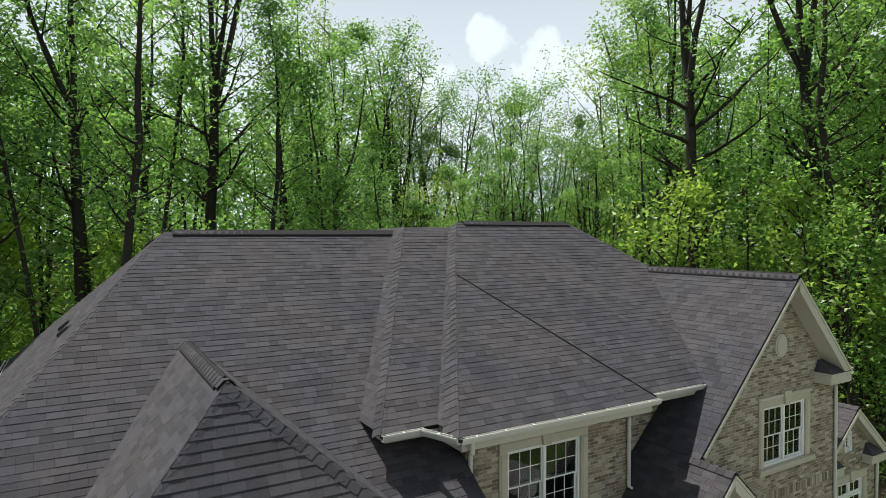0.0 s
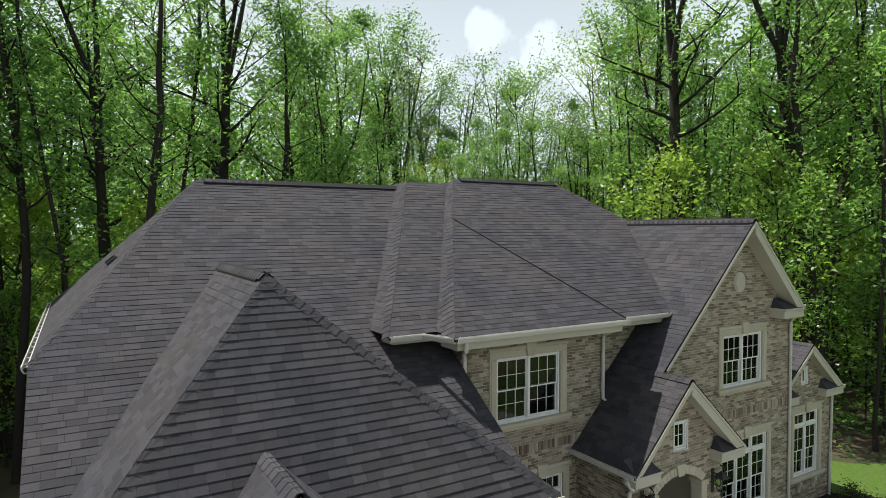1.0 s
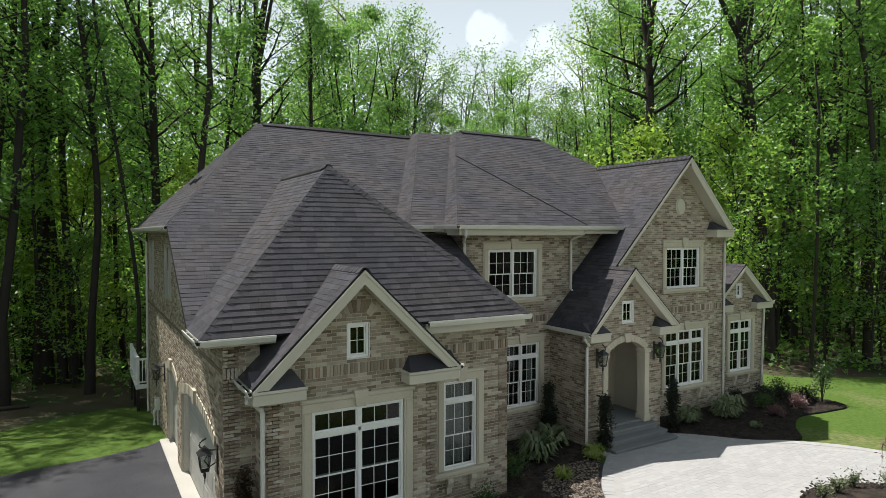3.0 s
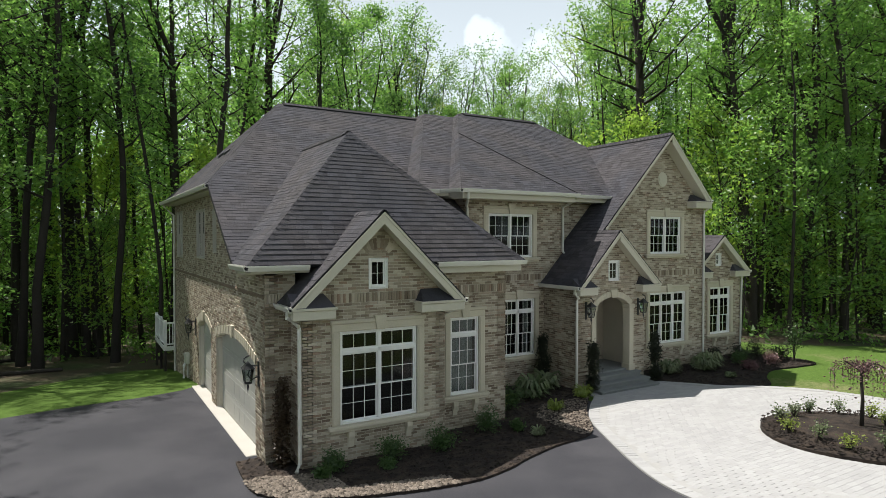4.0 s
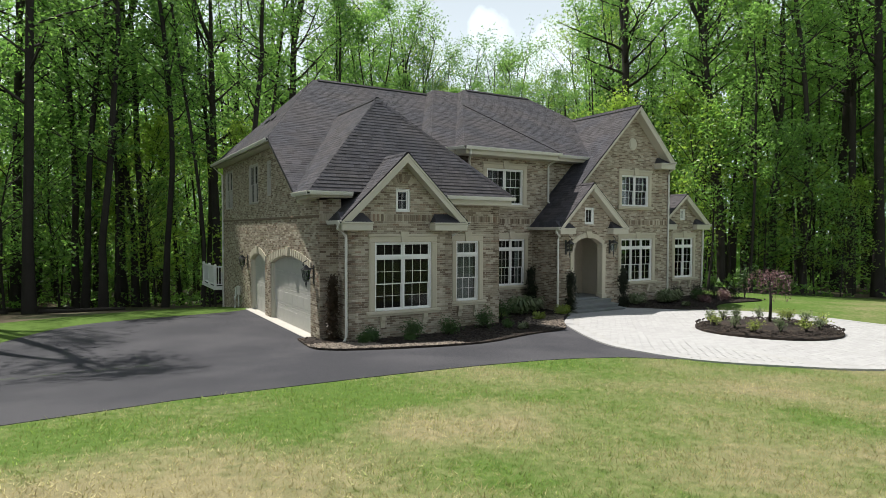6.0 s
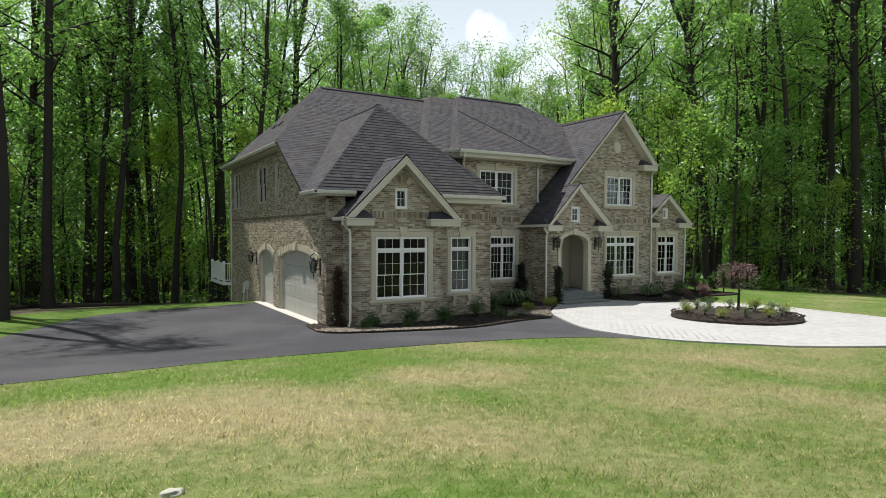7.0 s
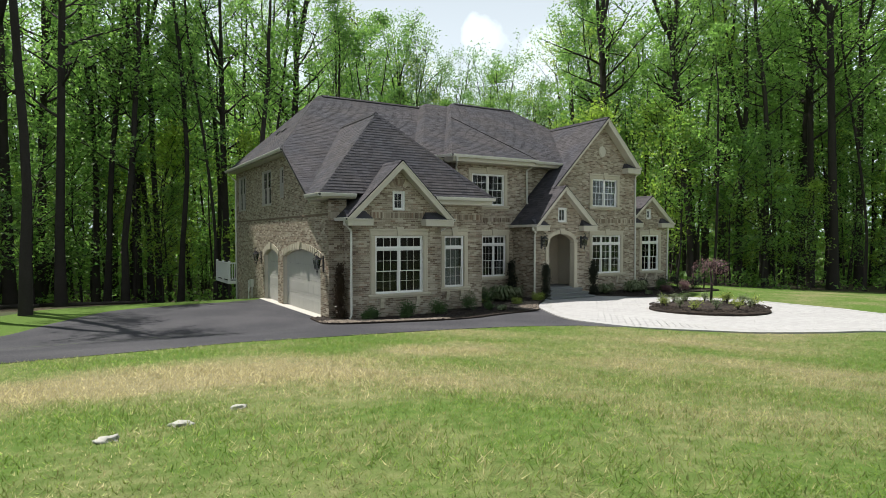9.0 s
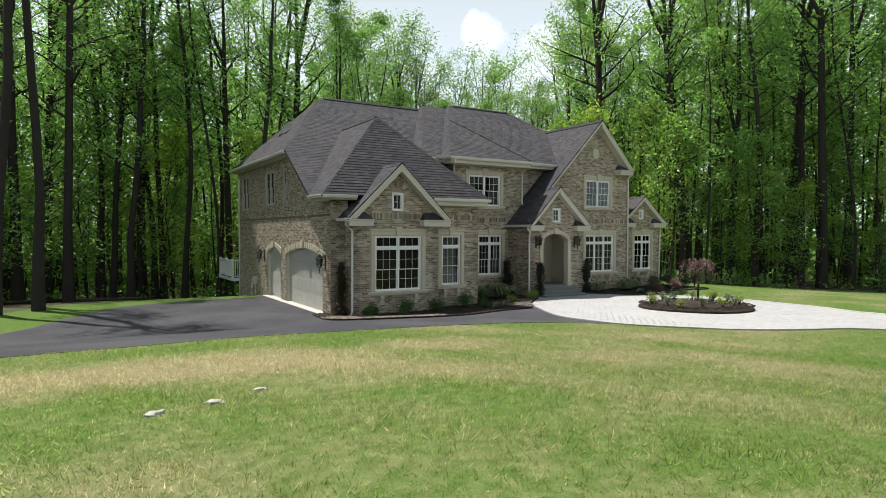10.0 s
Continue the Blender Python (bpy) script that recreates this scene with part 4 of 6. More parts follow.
wa = window("y", -1.0, 1.50, 0.93, 3.50, 3.08, 2, 0.42, (3, 2), True, "stone", 0)
wb = window("y", -0.25, 4.92, 0.98, 5.84, 3.08, 1, 0.42, (3, 2), True, "stone", 2)
wc = window("y", 2.85, 8.92, 1.08, 10.34, 3.08, 2, 0.38, (3, 2), True, "stone", 1)
wd = window("y", 2.06, 15.42, 1.06, 17.52, 3.08, 3, 0.38, (2, 2), True, "stone", 1)
we = window("y", 2.5, 19.72, 1.06, 21.12, 3.10, 2, 0.38, (2, 2), True, "stone", 1)
w2 = window("y", 2.85, 8.34, 4.54, 10.24, 6.06, 2, 0.0, (3, 2), True, "stone", 0)
w3 = window("y", 2.06, 15.42, 4.60, 17.22, 6.06, 2, 0.0, (3, 2), True, "stone", 0)
window("y", -1.0, 2.24, 4.05, 2.70, 4.74, 1, 0.0, (2, 2), False, "plain")
window("y", 1.15, 12.28, 3.74, 12.76, 4.42, 1, 0.0, (2, 2), False, "plain", arched=True)
window("y", 2.5, 20.12, 4.02, 20.46, 4.55, 1, 0.0, (2, 2), False, "plain", arched=True)
window("x", 0.0, 7.22, 4.55, 8.72, 6.18, 2, 0.0, (2, 2), True, "plain", 0, arched=True)
window("x", 0.0, 12.15, 4.45, 13.65, 6.28, 2, 0.0, (2, 2), True, "plain", 0, arched=True)
window("x", 0.0, 5.26, 4.78, 5.74, 6.10, 1, 0.0, (1, 2), True, "plain", 0, arched=True)
for y, us, z in ((-1.0, (1.75, 3.25), 0.77), (-0.25, (5.05, 5.71), 0.82), (2.06, (15.7, 17.25), 0.90), (2.5, (20.0, 20.85), 0.90)):
    for u in us:
        part("sill_bracket", fix(prism([(y - 0.13, z), (y + 0.0, z), (y + 0.0, z - 0.36), (y - 0.06, z - 0.36), (y - 0.07, z - 0.22), (y - 0.13, z - 0.10)], u - 0.07, u + 0.07, "x")), STONE_TRIM, house)
# round medallion in the tall gable
med = [(16.12 + 0.255 * math.cos(2 * math.pi * k / 20), 7.52 + 0.29 * math.sin(2 * math.pi * k / 20)) for k in range(20)]
part("medallion", fix(join(prism(med, 2.03, 2.07), prism([(16.12 + (u - 16.12) * 0.8, 7.52 + (z - 7.52) * 0.8) for u, z in med], 2.01, 2.04))), TRIM, house, "round cast-stone gable medallion")
# band along the garage side
part("band_course", soft_box(-0.035, -0.24, 3.84, 0.02, 14.4, 3.92), BRICK, house)


def arch_z(u, u0, u1, spring, rise):
    w = (u1 - u0) / 2
    r = (w * w + rise * rise) / (2 * rise)
    return spring + rise - r + math.sqrt(max(r * r - (u - (u0 + u1) / 2) ** 2, 0))


def arch_fill(axis, at, u0, u1, spring, rise, top, d0, d1, mat, name, parent):
    """The corner pieces between a flat-topped opening and its arch."""
    n = 14
    vs, fs = [], []
    for k in range(n + 1):
        u = u0 + (u1 - u0) * k / n
        for d in (d0, d1):
            vs += [(u, d, arch_z(u, u0, u1, spring, rise)), (u, d, top)]
    for k in range(n):
        o, p = 4 * k, 4 * k + 4
        fs += [(o, p, p + 1, o + 1), (o + 2, o + 3, p + 3, p + 2), (o, o + 2, p + 2, p), (o + 1, p + 1, p + 3, o + 3)]
    return part(name, fix(placed(axis, at)((vs, fs))), mat, parent)


def arch_ring(axis, at, u0, u1, spring, rise, depth, d0, d1, count, mat, parent, name="voussoir", key=True):
    """Wedge bricks round an arch, each its own piece, with a keystone."""
    to = placed(axis, at)
    w = (u1 - u0) / 2
    r = (w * w + rise * rise) / (2 * rise)
    uc, zc = (u0 + u1) / 2, spring + rise - r
    a0 = math.asin(min(1, w / r))
    for k in range(count):
        a, b = -a0 + 2 * a0 * k / count + 0.004, -a0 + 2 * a0 * (k + 1) / count - 0.004
        q = [(uc + math.sin(t) * s, zc + math.cos(t) * s) for t, s in ((a, r), (b, r), (b, r + depth), (a, r + depth))]
        part(name, fix(to(prism(q, d0, d1))), mat, parent)
    if key:
        q = [(uc - 0.10, spring + rise - 0.02), (uc + 0.10, spring + rise - 0.02), (uc + 0.16, spring + rise + depth + 0.06), (uc - 0.16, spring + rise + depth + 0.06)]
        part("keystone", fix(to(prism(q, d0 - 0.05, d1))), STONE_TRIM, parent)


def garage_door(u0, u1, spring, rise):
    g = new("garage_door")
    g.parent = house
    to = placed("x", 0.0)
    rows, z = 4, 0.03
    h = (spring + rise) / rows
    cols = max(2, round((u1 - u0) / 0.62))
    for i in range(rows):
        geos = [soft_box(u0, 0.17, z + i * h, u1, 0.21, z + (i + 1) * h - 0.008, 0.006)]
        for k in range(cols):
            a = u0 + (u1 - u0) * (k + 0.14) / cols
            b = u0 + (u1 - u0) * (k + 0.86) / cols
            geos.append(soft_box(a, 0.164, z + i * h + 0.12, b, 0.18, z + (i + 1) * h - 0.13, 0.012))
        part("door_panel", fix(to(join(*geos))), GARAGE, g, "grey-white raised garage door panel")
    part("door_handle", fix(to(soft_box(u0 + 0.18, 0.13, 1.5, u0 + 0.24, 0.17, 1.72))), DARK_METAL, g)
    arch_fill("x", 0.0, u0, u1, spring, rise, spring + rise + 0.02, 0.0, 0.26, STONE_TRIM, "arch_spandrel", g)
    arch_ring("x", 0.0, u0 - 0.06, u1 + 0.06, spring + 0.03, rise, 0.24, -0.03, 0.03, 22 if u1 - u0 > 3 else 12, STONE_TRIM, g)
    for a, b in ((u0 - 0.001, u0 + 0.05), (u1 - 0.05, u1 + 0.001)):
        part("door_jamb", fix(to(soft_box(a, 0.06, 0.0, b, 0.22, spring))), TRIM, g)
    return g


garage_door(0.62, 5.42, 2.18, 0.34)
garage_door(6.22, 8.55, 2.16, 0.30)
tagged(part("garage_apron", soft_box(-0.24, 0.55, -0.05, 0.16, 8.6, 0.055, 0.015), CONCRETE, None), "pale concrete apron before the garage doors", "apron", "", "structure")

# porch: arch, floor, steps, door
arch_fill("y", 1.15, 11.62, 13.3, 2.82, 0.34, 3.17, -0.005, 0.26, STONE_TRIM, "arch_spandrel", house)
arch_ring("y", 1.15, 11.62, 13.3, 2.82, 0.34, 0.20, -0.05, 0.02, 15, STONE_TRIM, house)
for a, b in ((11.44, 11.65), (13.27, 13.48)):
    part("porch_pilaster", fix(join(soft_box(a, 1.09, 0.55, b, 1.42, 2.86), soft_box(a - 0.04, 1.06, 2.72, b + 0.04, 1.44, 2.86), soft_box(a - 0.04, 1.06, 0.5, b + 0.04, 1.44, 0.72))), STONE_TRIM, house)
part("porch_floor", soft_box(11.0, 1.2, 0.3, 13.95, 2.9, 0.56, 0.02), BLUESTONE, house)
part("porch_ceiling", box(11.0, 1.45, 3.3, 13.9, 2.9, 3.36), TRIM, house)
part("porch_rear_wall", join(box(11.0, 2.9, 0.5, 11.85, 3.1, 3.3), box(13.05, 2.9, 0.5, 14.0, 3.1, 3.3), box(11.85, 2.9, 2.9, 13.05, 3.1, 3.3)), BRICK, house)
part("porch_inner_wall", box(13.8, 1.45, 0.5, 13.94, 2.9, 3.3), MORTAR, house)
part("porch_inner_wall", box(11.0, 1.45, 0.5, 11.1, 2.9, 3.3), MORTAR, house)
fd = new("front_door")
fd.parent = house
for a, b in ((11.90, 12.44), (12.46, 13.00)):
    part("door_leaf", fix(join(soft_box(a, 2.98, 0.57, b, 3.04, 2.88), *[soft_box(a + 0.09, 2.965, z, b - 0.09, 2.99, z + dz, 0.015) for z, dz in ((0.75, 0.7), (1.6, 1.1))])), DOOR, fd)
part("door_handle", tube([(12.40, 2.93, 1.45), (12.40, 2.90, 1.55), (12.40, 2.93, 1.65)], 0.015), DARK_METAL, fd)
part("door_frame", join(soft_box(11.84, 2.93, 0.56, 11.90, 3.08, 2.9), soft_box(13.0, 2.93, 0.56, 13.06, 3.08, 2.9)), TRIM, fd)
steps = thing("porch_steps", "three broad grey stone steps up to the porch", "steps")
for i, (z, y) in enumerate(((0.38, 0.87), (0.20, 0.57), (0.05, 0.27))):
    part("step", fix(join(soft_box(11.35 - 0.12 * i, y, z - 0.2, 13.6 + 0.12 * i, 1.2, z - 0.05 + 0.17 - 0.06), soft_box(11.32 - 0.12 * i, y - 0.03, z + 0.06, 13.63 + 0.12 * i, 1.22, z + 0.12, 0.02))), BLUESTONE, steps)


def lantern(axis, at, u, z, side=1.0):
    """A black iron wall lantern: plate, scrolled arm, cage with glass, finial and tail."""
    to = placed(axis, at)
    th = thing("wall_lantern", "black wrought-iron wall lantern with scrolled arm", "lantern", "house lanterns")
    def put(n, g, m=DARK_METAL):
        return part(n, fix(to(g)), m, th)
    put("back_plate", soft_box(u - 0.05, -0.03, z - 0.28, u + 0.05, 0.0, z + 0.28, 0.01))
    arm = [(u, -0.03 - 0.30 * math.sin(t) , z + 0.18 + 0.22 * (1 - math.cos(t)) * 0.6) for t in [k * math.pi / 10 for k in range(9)]]
    put("scroll_arm", tube(arm, 0.018, 6))
    put("scroll_arm", tube([(u, -0.03, z - 0.05), (u, -0.16, z - 0.12), (u, -0.24, z + 0.0), (u, -0.2, z + 0.1), (u, -0.13, z + 0.06)], 0.014, 6))
    c = -0.24
    put("lantern_roof", ([(u + a, c + b, z + 0.14) for a, b in ((-.13, -.13), (.13, -.13), (.13, .13), (-.13, .13))] + [(u, c, z + 0.30)], [(0, 1, 4), (1, 2, 4), (2, 3, 4), (3, 0, 4), (3, 2, 1, 0)]))
    for a in (-1, 1):
        for b in (-1, 1):
            put("cage_bar", tube([(u + a * 0.10, c + b * 0.10, z + 0.14), (u + a * 0.065, c + b * 0.065, z - 0.16)], 0.010, 5))
    put("cage_base", soft_box(u - 0.075, c - 0.075, z - 0.19, u + 0.075, c + 0.075, z - 0.16))
    put("cage_glass", ([(u + a * 0.09, c + b * 0.09, z + 0.13) for a, b in ((-1, -1), (1, -1), (1, 1), (-1, 1))] + [(u + a * 0.06, c + b * 0.06, z - 0.15) for a, b in ((-1, -1), (1, -1), (1, 1), (-1, 1))], [(0, 1, 5, 4), (1, 2, 6, 5), (2, 3, 7, 6), (3, 0, 4, 7)]), GLASS)
    put("finial", tube([(u, c, z - 0.19), (u, c, z - 0.26), (u, c, z - 0.33), (u, c, z - 0.42)], [0.012, 0.03, 0.012, 0.004], 6))
    foot = Vector(to(([(u, 0.0, z)], []))[0][0])
    th.matrix_world = Matrix.Translation(foot) @ Matrix.Scale(1.08, 4) @ Matrix.Translation(-foot)
    return th


lantern("y", 1.15, 11.2, 2.75)
lantern("y", 1.15, 13.74, 2.75)
lantern("x", 0.0, 0.28, 2.05)
lantern("x", 0.0, 9.1, 2.05)
# two roof vents on the left hip
for y in (8.35, 9.35):
    x = 0.97
    zz = 6.72 + 1.037 * (x + 0.5)
    v = thing("roof_vent", "small black metal roof vent", "vent", "roof vents")
    part("vent_hood", fix(([(x - 0.121, y - 0.088, zz - 0.110), (x - 0.121, y + 0.088, zz - 0.110), (x + 0.088, y + 0.088, zz + 0.099), (x + 0.088, y - 0.088, zz + 0.099), (x - 0.138, y - 0.077, zz - 0.033), (x - 0.138, y + 0.077, zz - 0.033), (x + 0.055, y + 0.077, zz + 0.132), (x + 0.055, y - 0.077, zz + 0.132)], [(0, 1, 5, 4), (1, 2, 6, 5), (2, 3, 7, 6), (3, 0, 4, 7), (4, 5, 6, 7), (0, 3, 2, 1)])), DARK_METAL, v)
    part("vent_flange", fix(([(x - 0.165, y - 0.121, zz - 0.160), (x - 0.165, y + 0.121, zz - 0.160), (x + 0.121, y + 0.121, zz + 0.138), (x + 0.121, y - 0.121, zz + 0.138), (x - 0.165, y - 0.121, zz - 0.149), (x - 0.165, y + 0.121, zz - 0.149), (x + 0.121, y + 0.121, zz + 0.149), (x + 0.121, y - 0.121, zz + 0.149)], [(0, 1, 5, 4), (1, 2, 6, 5), (2, 3, 7, 6), (3, 0, 4, 7), (4, 5, 6, 7), (0, 3, 2, 1)])), DARK_METAL, v)


# ---- trees ----
def leaf_cloud(rng, centres, per, size, spread, flat=0.7, single=False):
    """Many small folded leaves scattered round the centres."""
    c = np.repeat(np.asarray(centres), per, axis=0)
    n = len(c)
    p = c + rng.normal(0, 1, (n, 3)) * np.array([spread, spread, spread * flat])
    d = rng.normal(0, 1, (n, 3))
    d[:, 2] *= 0.6
    d /= np.linalg.norm(d, axis=1, keepdims=True)
    e = np.cross(d, rng.normal(0, 1, (n, 3)))
    e /= np.linalg.norm(e, axis=1, keepdims=True)
    f = np.cross(d, e)
    s = size * rng.uniform(0.6, 1.35, (n, 1))
    if single:
        v = np.stack([p - d * s * 0.5 + e * s * 0.28, p + d * s * 0.55, p - d * s * 0.3 - e * s * 0.34], 1).reshape(-1, 3)
        return v, np.arange(n * 3).reshape(-1, 3)
    v = np.stack([p - d * s * 0.5, p + e * s * 0.30 + f * s * 0.08, p + d * s * 0.5, p - e * s * 0.30 + f * s * 0.08], 1).reshape(-1, 3)
    i = np.arange(n) * 4
    q = np.stack([i, i + 1, i + 2, i + 3], 1)
    return v, q


def fast_mesh(name, v, q, mat):
    me = bpy.data.meshes.new(name)
    k = q.shape[1]
    me.vertices.add(len(v))
    me.vertices.foreach_set("co", np.asarray(v, np.float32).ravel())
    me.loops.add(q.size)
    me.loops.foreach_set("vertex_index", q.astype(np.int32).ravel())
    me.polygons.add(len(q))
    me.polygons.foreach_set("loop_start", np.arange(0, q.size, k, dtype=np.int32))
    me.materials.append(mat)
    me.update(calc_edges=True)
    return me


def tree_parts(seed, height, r0, crown_from, spread, leaves, size, forks=2, fork_at=0.5, lean=0.03, cluster=0.55, limbs=15, single=True, twigs=3):
    """Trunk with forks and limbs, and leaf clumps round the twigs."""
    rng = random.Random(seed)
    nrng = np.random.RandomState(seed)
    geos, tips = [], []

    def path(start, way, length, n, wander, up):
        pts, p, d = [Vector(start)], Vector(start), Vector(way).normalized()
        for _ in range(n):
            d = (d + Vector((rng.gauss(0, wander), rng.gauss(0, wander), up + rng.gauss(0, wander * 0.5)))).normalized()
            p = p + d * (length / n)
            pts.append(p.copy())
        return pts

    fh = height * fork_at
    trunk = path((0, 0, -0.4), (rng.gauss(0, lean), rng.gauss(0, lean), 1), fh + 0.4, 8, 0.035, 0.08)
    rt = [r0 * (1.45 if i == 0 else 1.12 if i == 1 else 1.0 - 0.35 * i / 8) for i in range(9)]
    geos.append(tube(trunk, rt, 8 if twigs > 2 else 6, False))
    leaders = []
    for k in range(forks):
        a = rng.uniform(0, 6.28) if k == 0 else a + 6.28 / forks + rng.uniform(-0.5, 0.5)
        tilt = (0.10 if k == 0 else 0.30) if forks > 1 else 0.04
        ln = (height - fh) * (1.0 if k == 0 else rng.uniform(0.72, 0.95))
        ld = path(trunk[-1], (math.cos(a) * tilt, math.sin(a) * tilt, 1), ln, 8, 0.06, 0.10)
        rr = r0 * (0.62 if forks == 1 else 0.50)
        geos.append(tube(ld, [rr * (1 - 0.92 * i / 8) + 0.008 for i in range(9)], 6, False))
        leaders.append((ld, rr))
    stems = [(trunk, r0, 0.0, fh)] + [(ld, rr, fh, height) for ld, rr in leaders]
    for i in range(limbs):
        h = crown_from + (1 - crown_from) * (i + rng.random()) / limbs
        z = h * height
        options = [s for s in stems if s[2] <= z <= s[3]] or stems[-1:]
        st, rr, _, _ = rng.choice(options)
        k = min(range(len(st) - 1), key=lambda j: abs(st[j].z - z))
        base = st[k].lerp(st[k + 1], rng.random())
        rel = (h - crown_from) / (1 - crown_from)
        ln = spread * (0.45 + 0.9 * math.sin(math.pi * min(1, 0.25 + 0.75 * rel))) * rng.uniform(0.6, 1.15)
        a = rng.uniform(0, 6.28)
        up = 0.35 + 0.8 * rel
        lm = path(base, (math.cos(a), math.sin(a), up), ln, 5, 0.14, 0.06)
        lr = max(0.028, rr * 0.36 * (1 - 0.55 * rel))
        geos.append(tube(lm, [lr * (1 - 0.85 * j / 5) + 0.004 for j in range(6)], 4 if twigs > 2 else 3, False))
        tips += [lm[3], lm[4], lm[5]]
        for _ in range(twigs):
            b = lm[rng.randint(1, 4)]
            tw = path(b, (rng.gauss(0, 1), rng.gauss(0, 1), 0.5), ln * rng.uniform(0.3, 0.55), 3, 0.2, 0.08)
            geos.append(tube(tw, [lr * 0.4 + 0.004, lr * 0.3 + 0.003, lr * 0.2 + 0.003, 0.003], 3, False))
            tips += [tw[2], tw[3]]
    for ld, _ in leaders:
        tips += [ld[5], ld[6], ld[7], ld[8], ld[8]]
    tips = [t for t in tips if rng.random() < 0.86]
    per = max(4, int(leaves / len(tips)))
    v, q = leaf_cloud(nrng, [tuple(t) for t in tips], per, size, cluster, 0.75, single)
    return join(*geos), (v, q)


KINDS = []


def tree_kind(name, label, leaf_mat, *args, **kw):
    wood, (v, q) = tree_parts(*args, **kw)
    KINDS.append((name, label, make_mesh("trunk", wood, BARK, True), fast_mesh("crown", v, q, leaf_mat)))
    return len(KINDS) - 1


def plant_tree(kind, x, y, s=1.0, turn=0.0, tilt=(0.0, 0.0), z=None, group="woodland trees"):
    name, label, trunk, crown = KINDS[kind]
    t = thing(name, label, "tree", group)
    t.matrix_world = Matrix.Translation((x, y, gz(x, y) if z is None else z)) @ pose(0, 0, 0, tilt[0], tilt[1], turn) @ Matrix.Scale(s, 4)
    for n, me in (("trunk", trunk), ("crown", crown)):
        o = new(n, me)
        o.parent = t
    return t


SHAPES = [(30, 0.29, 0.34, 3.6, 2, 0.60, 34), (28, 0.21, 0.36, 2.9, 1, 0.66, 32), (32, 0.36, 0.36, 4.4, 3, 0.56, 38), (27, 0.18, 0.34, 2.5, 2, 0.64, 30), (29, 0.24, 0.26, 3.1, 1, 0.6, 36)]
TALL = [tree_kind("forest_tree", "tall slim forest tree with fresh green leaves", LEAF, 11 + i, h, r, cf, sp, 4300, 0.23, fk, fa, 0.025, 0.40, int(lb * 0.8), True, 2) for i, (h, r, cf, sp, fk, fa, lb) in enumerate(SHAPES)]
VASE = [tree_kind("vase_tree", "tall vase-shaped tree with upright limbs and thin spring leaves", m, 91 + i, h, r, 0.42, 4.6, 4000, 0.22, 4, fa, 0.02, 0.50, 34, True, 1) for i, (h, r, fa, m) in enumerate(((30, 0.40, 0.52, LEAF), (28, 0.28, 0.36, LEAF), (29, 0.32, 0.42, PALE_LEAF)))]
HIGH = [tree_kind("high_crowned_tree", "dark straight trunk with a thin high crown", LEAF, 61 + i, h, r, 0.66, 2.2, 900, 0.24, fk, 0.68, 0.02, 0.42, 16, True, 2) for i, (h, r, fk) in enumerate(((33, 0.30, 2), (31, 0.22, 1)))]
FAR = [tree_kind("forest_tree", "tall forest tree deeper in the wood", LEAF, 51 + i, h, r, cf * 0.6, sp, 1800, 0.38, fk, fa, 0.025, 0.60, 13, True, 1) for i, (h, r, cf, sp, fk, fa, lb) in enumerate(SHAPES[:4])]
SLIM = [tree_kind("slim_tree", "slim dark-stemmed forest tree with a sparse crown", LEAF, 71 + i, h, 0.11, 0.3, 1.6, 1700, 0.24, 1, 0.7, 0.03, 0.42, 16, True, 1) for i, h in enumerate((21, 24))]
YOUNG = [tree_kind("young_tree", "young understorey tree with pale green leaves", m, 31 + i, h, r, cf, sp, int(lv * 0.8), 0.20, 1, 0.5, 0.08, cl, lb, True, 1)
         for i, (h, r, cf, sp, lv, cl, lb, m) in enumerate([(9, 0.06, 0.12, 2.4, 2700, 0.36, 22, LEAF), (6.5, 0.045, 0.10, 1.9, 2000, 0.32, 18, LEAF), (12, 0.08, 0.18, 2.5, 3000, 0.40, 24, LEAF), (10, 0.07, 0.12, 2.6, 3200, 0.38, 22, PALE_LEAF)])]


def clear_of(x, y):
    """Whether a tree may stand here: away from house, drive, lawn and the camera's way."""
    if y > 17.5 + 0.05 * abs(x - 8) and -1 < x < 60:
        return True
    if x < -12.5 and y > 5.5 + 0.3 * (x + 12):
        return True
    if -13 <= x < -1 and y > 23.5:
        return True
    if x > 25 and y > 4.6 - 0.38 * (x - 25) + 0.6:
        return True
    return False


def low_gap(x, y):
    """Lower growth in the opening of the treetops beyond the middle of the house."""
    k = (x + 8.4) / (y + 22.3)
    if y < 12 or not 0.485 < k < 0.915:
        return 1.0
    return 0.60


rngt = random.Random(5)
spots = []


def scatter(n, region, gap, kinds, smin, smax):
    x0, x1, y0, y1 = region
    made = tries = 0
    while made < n and tries < n * 40:
        tries += 1
        x, y = rngt.uniform(x0, x1), rngt.uniform(y0, y1)
        if not clear_of(x, y) or any((x - a) ** 2 + (y - b) ** 2 < gap * gap for a, b in spots):
            continue
        spots.append((x, y))
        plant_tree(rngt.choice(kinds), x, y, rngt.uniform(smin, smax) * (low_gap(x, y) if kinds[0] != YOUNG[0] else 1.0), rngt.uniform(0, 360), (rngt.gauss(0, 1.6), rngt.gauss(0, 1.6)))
        made += 1


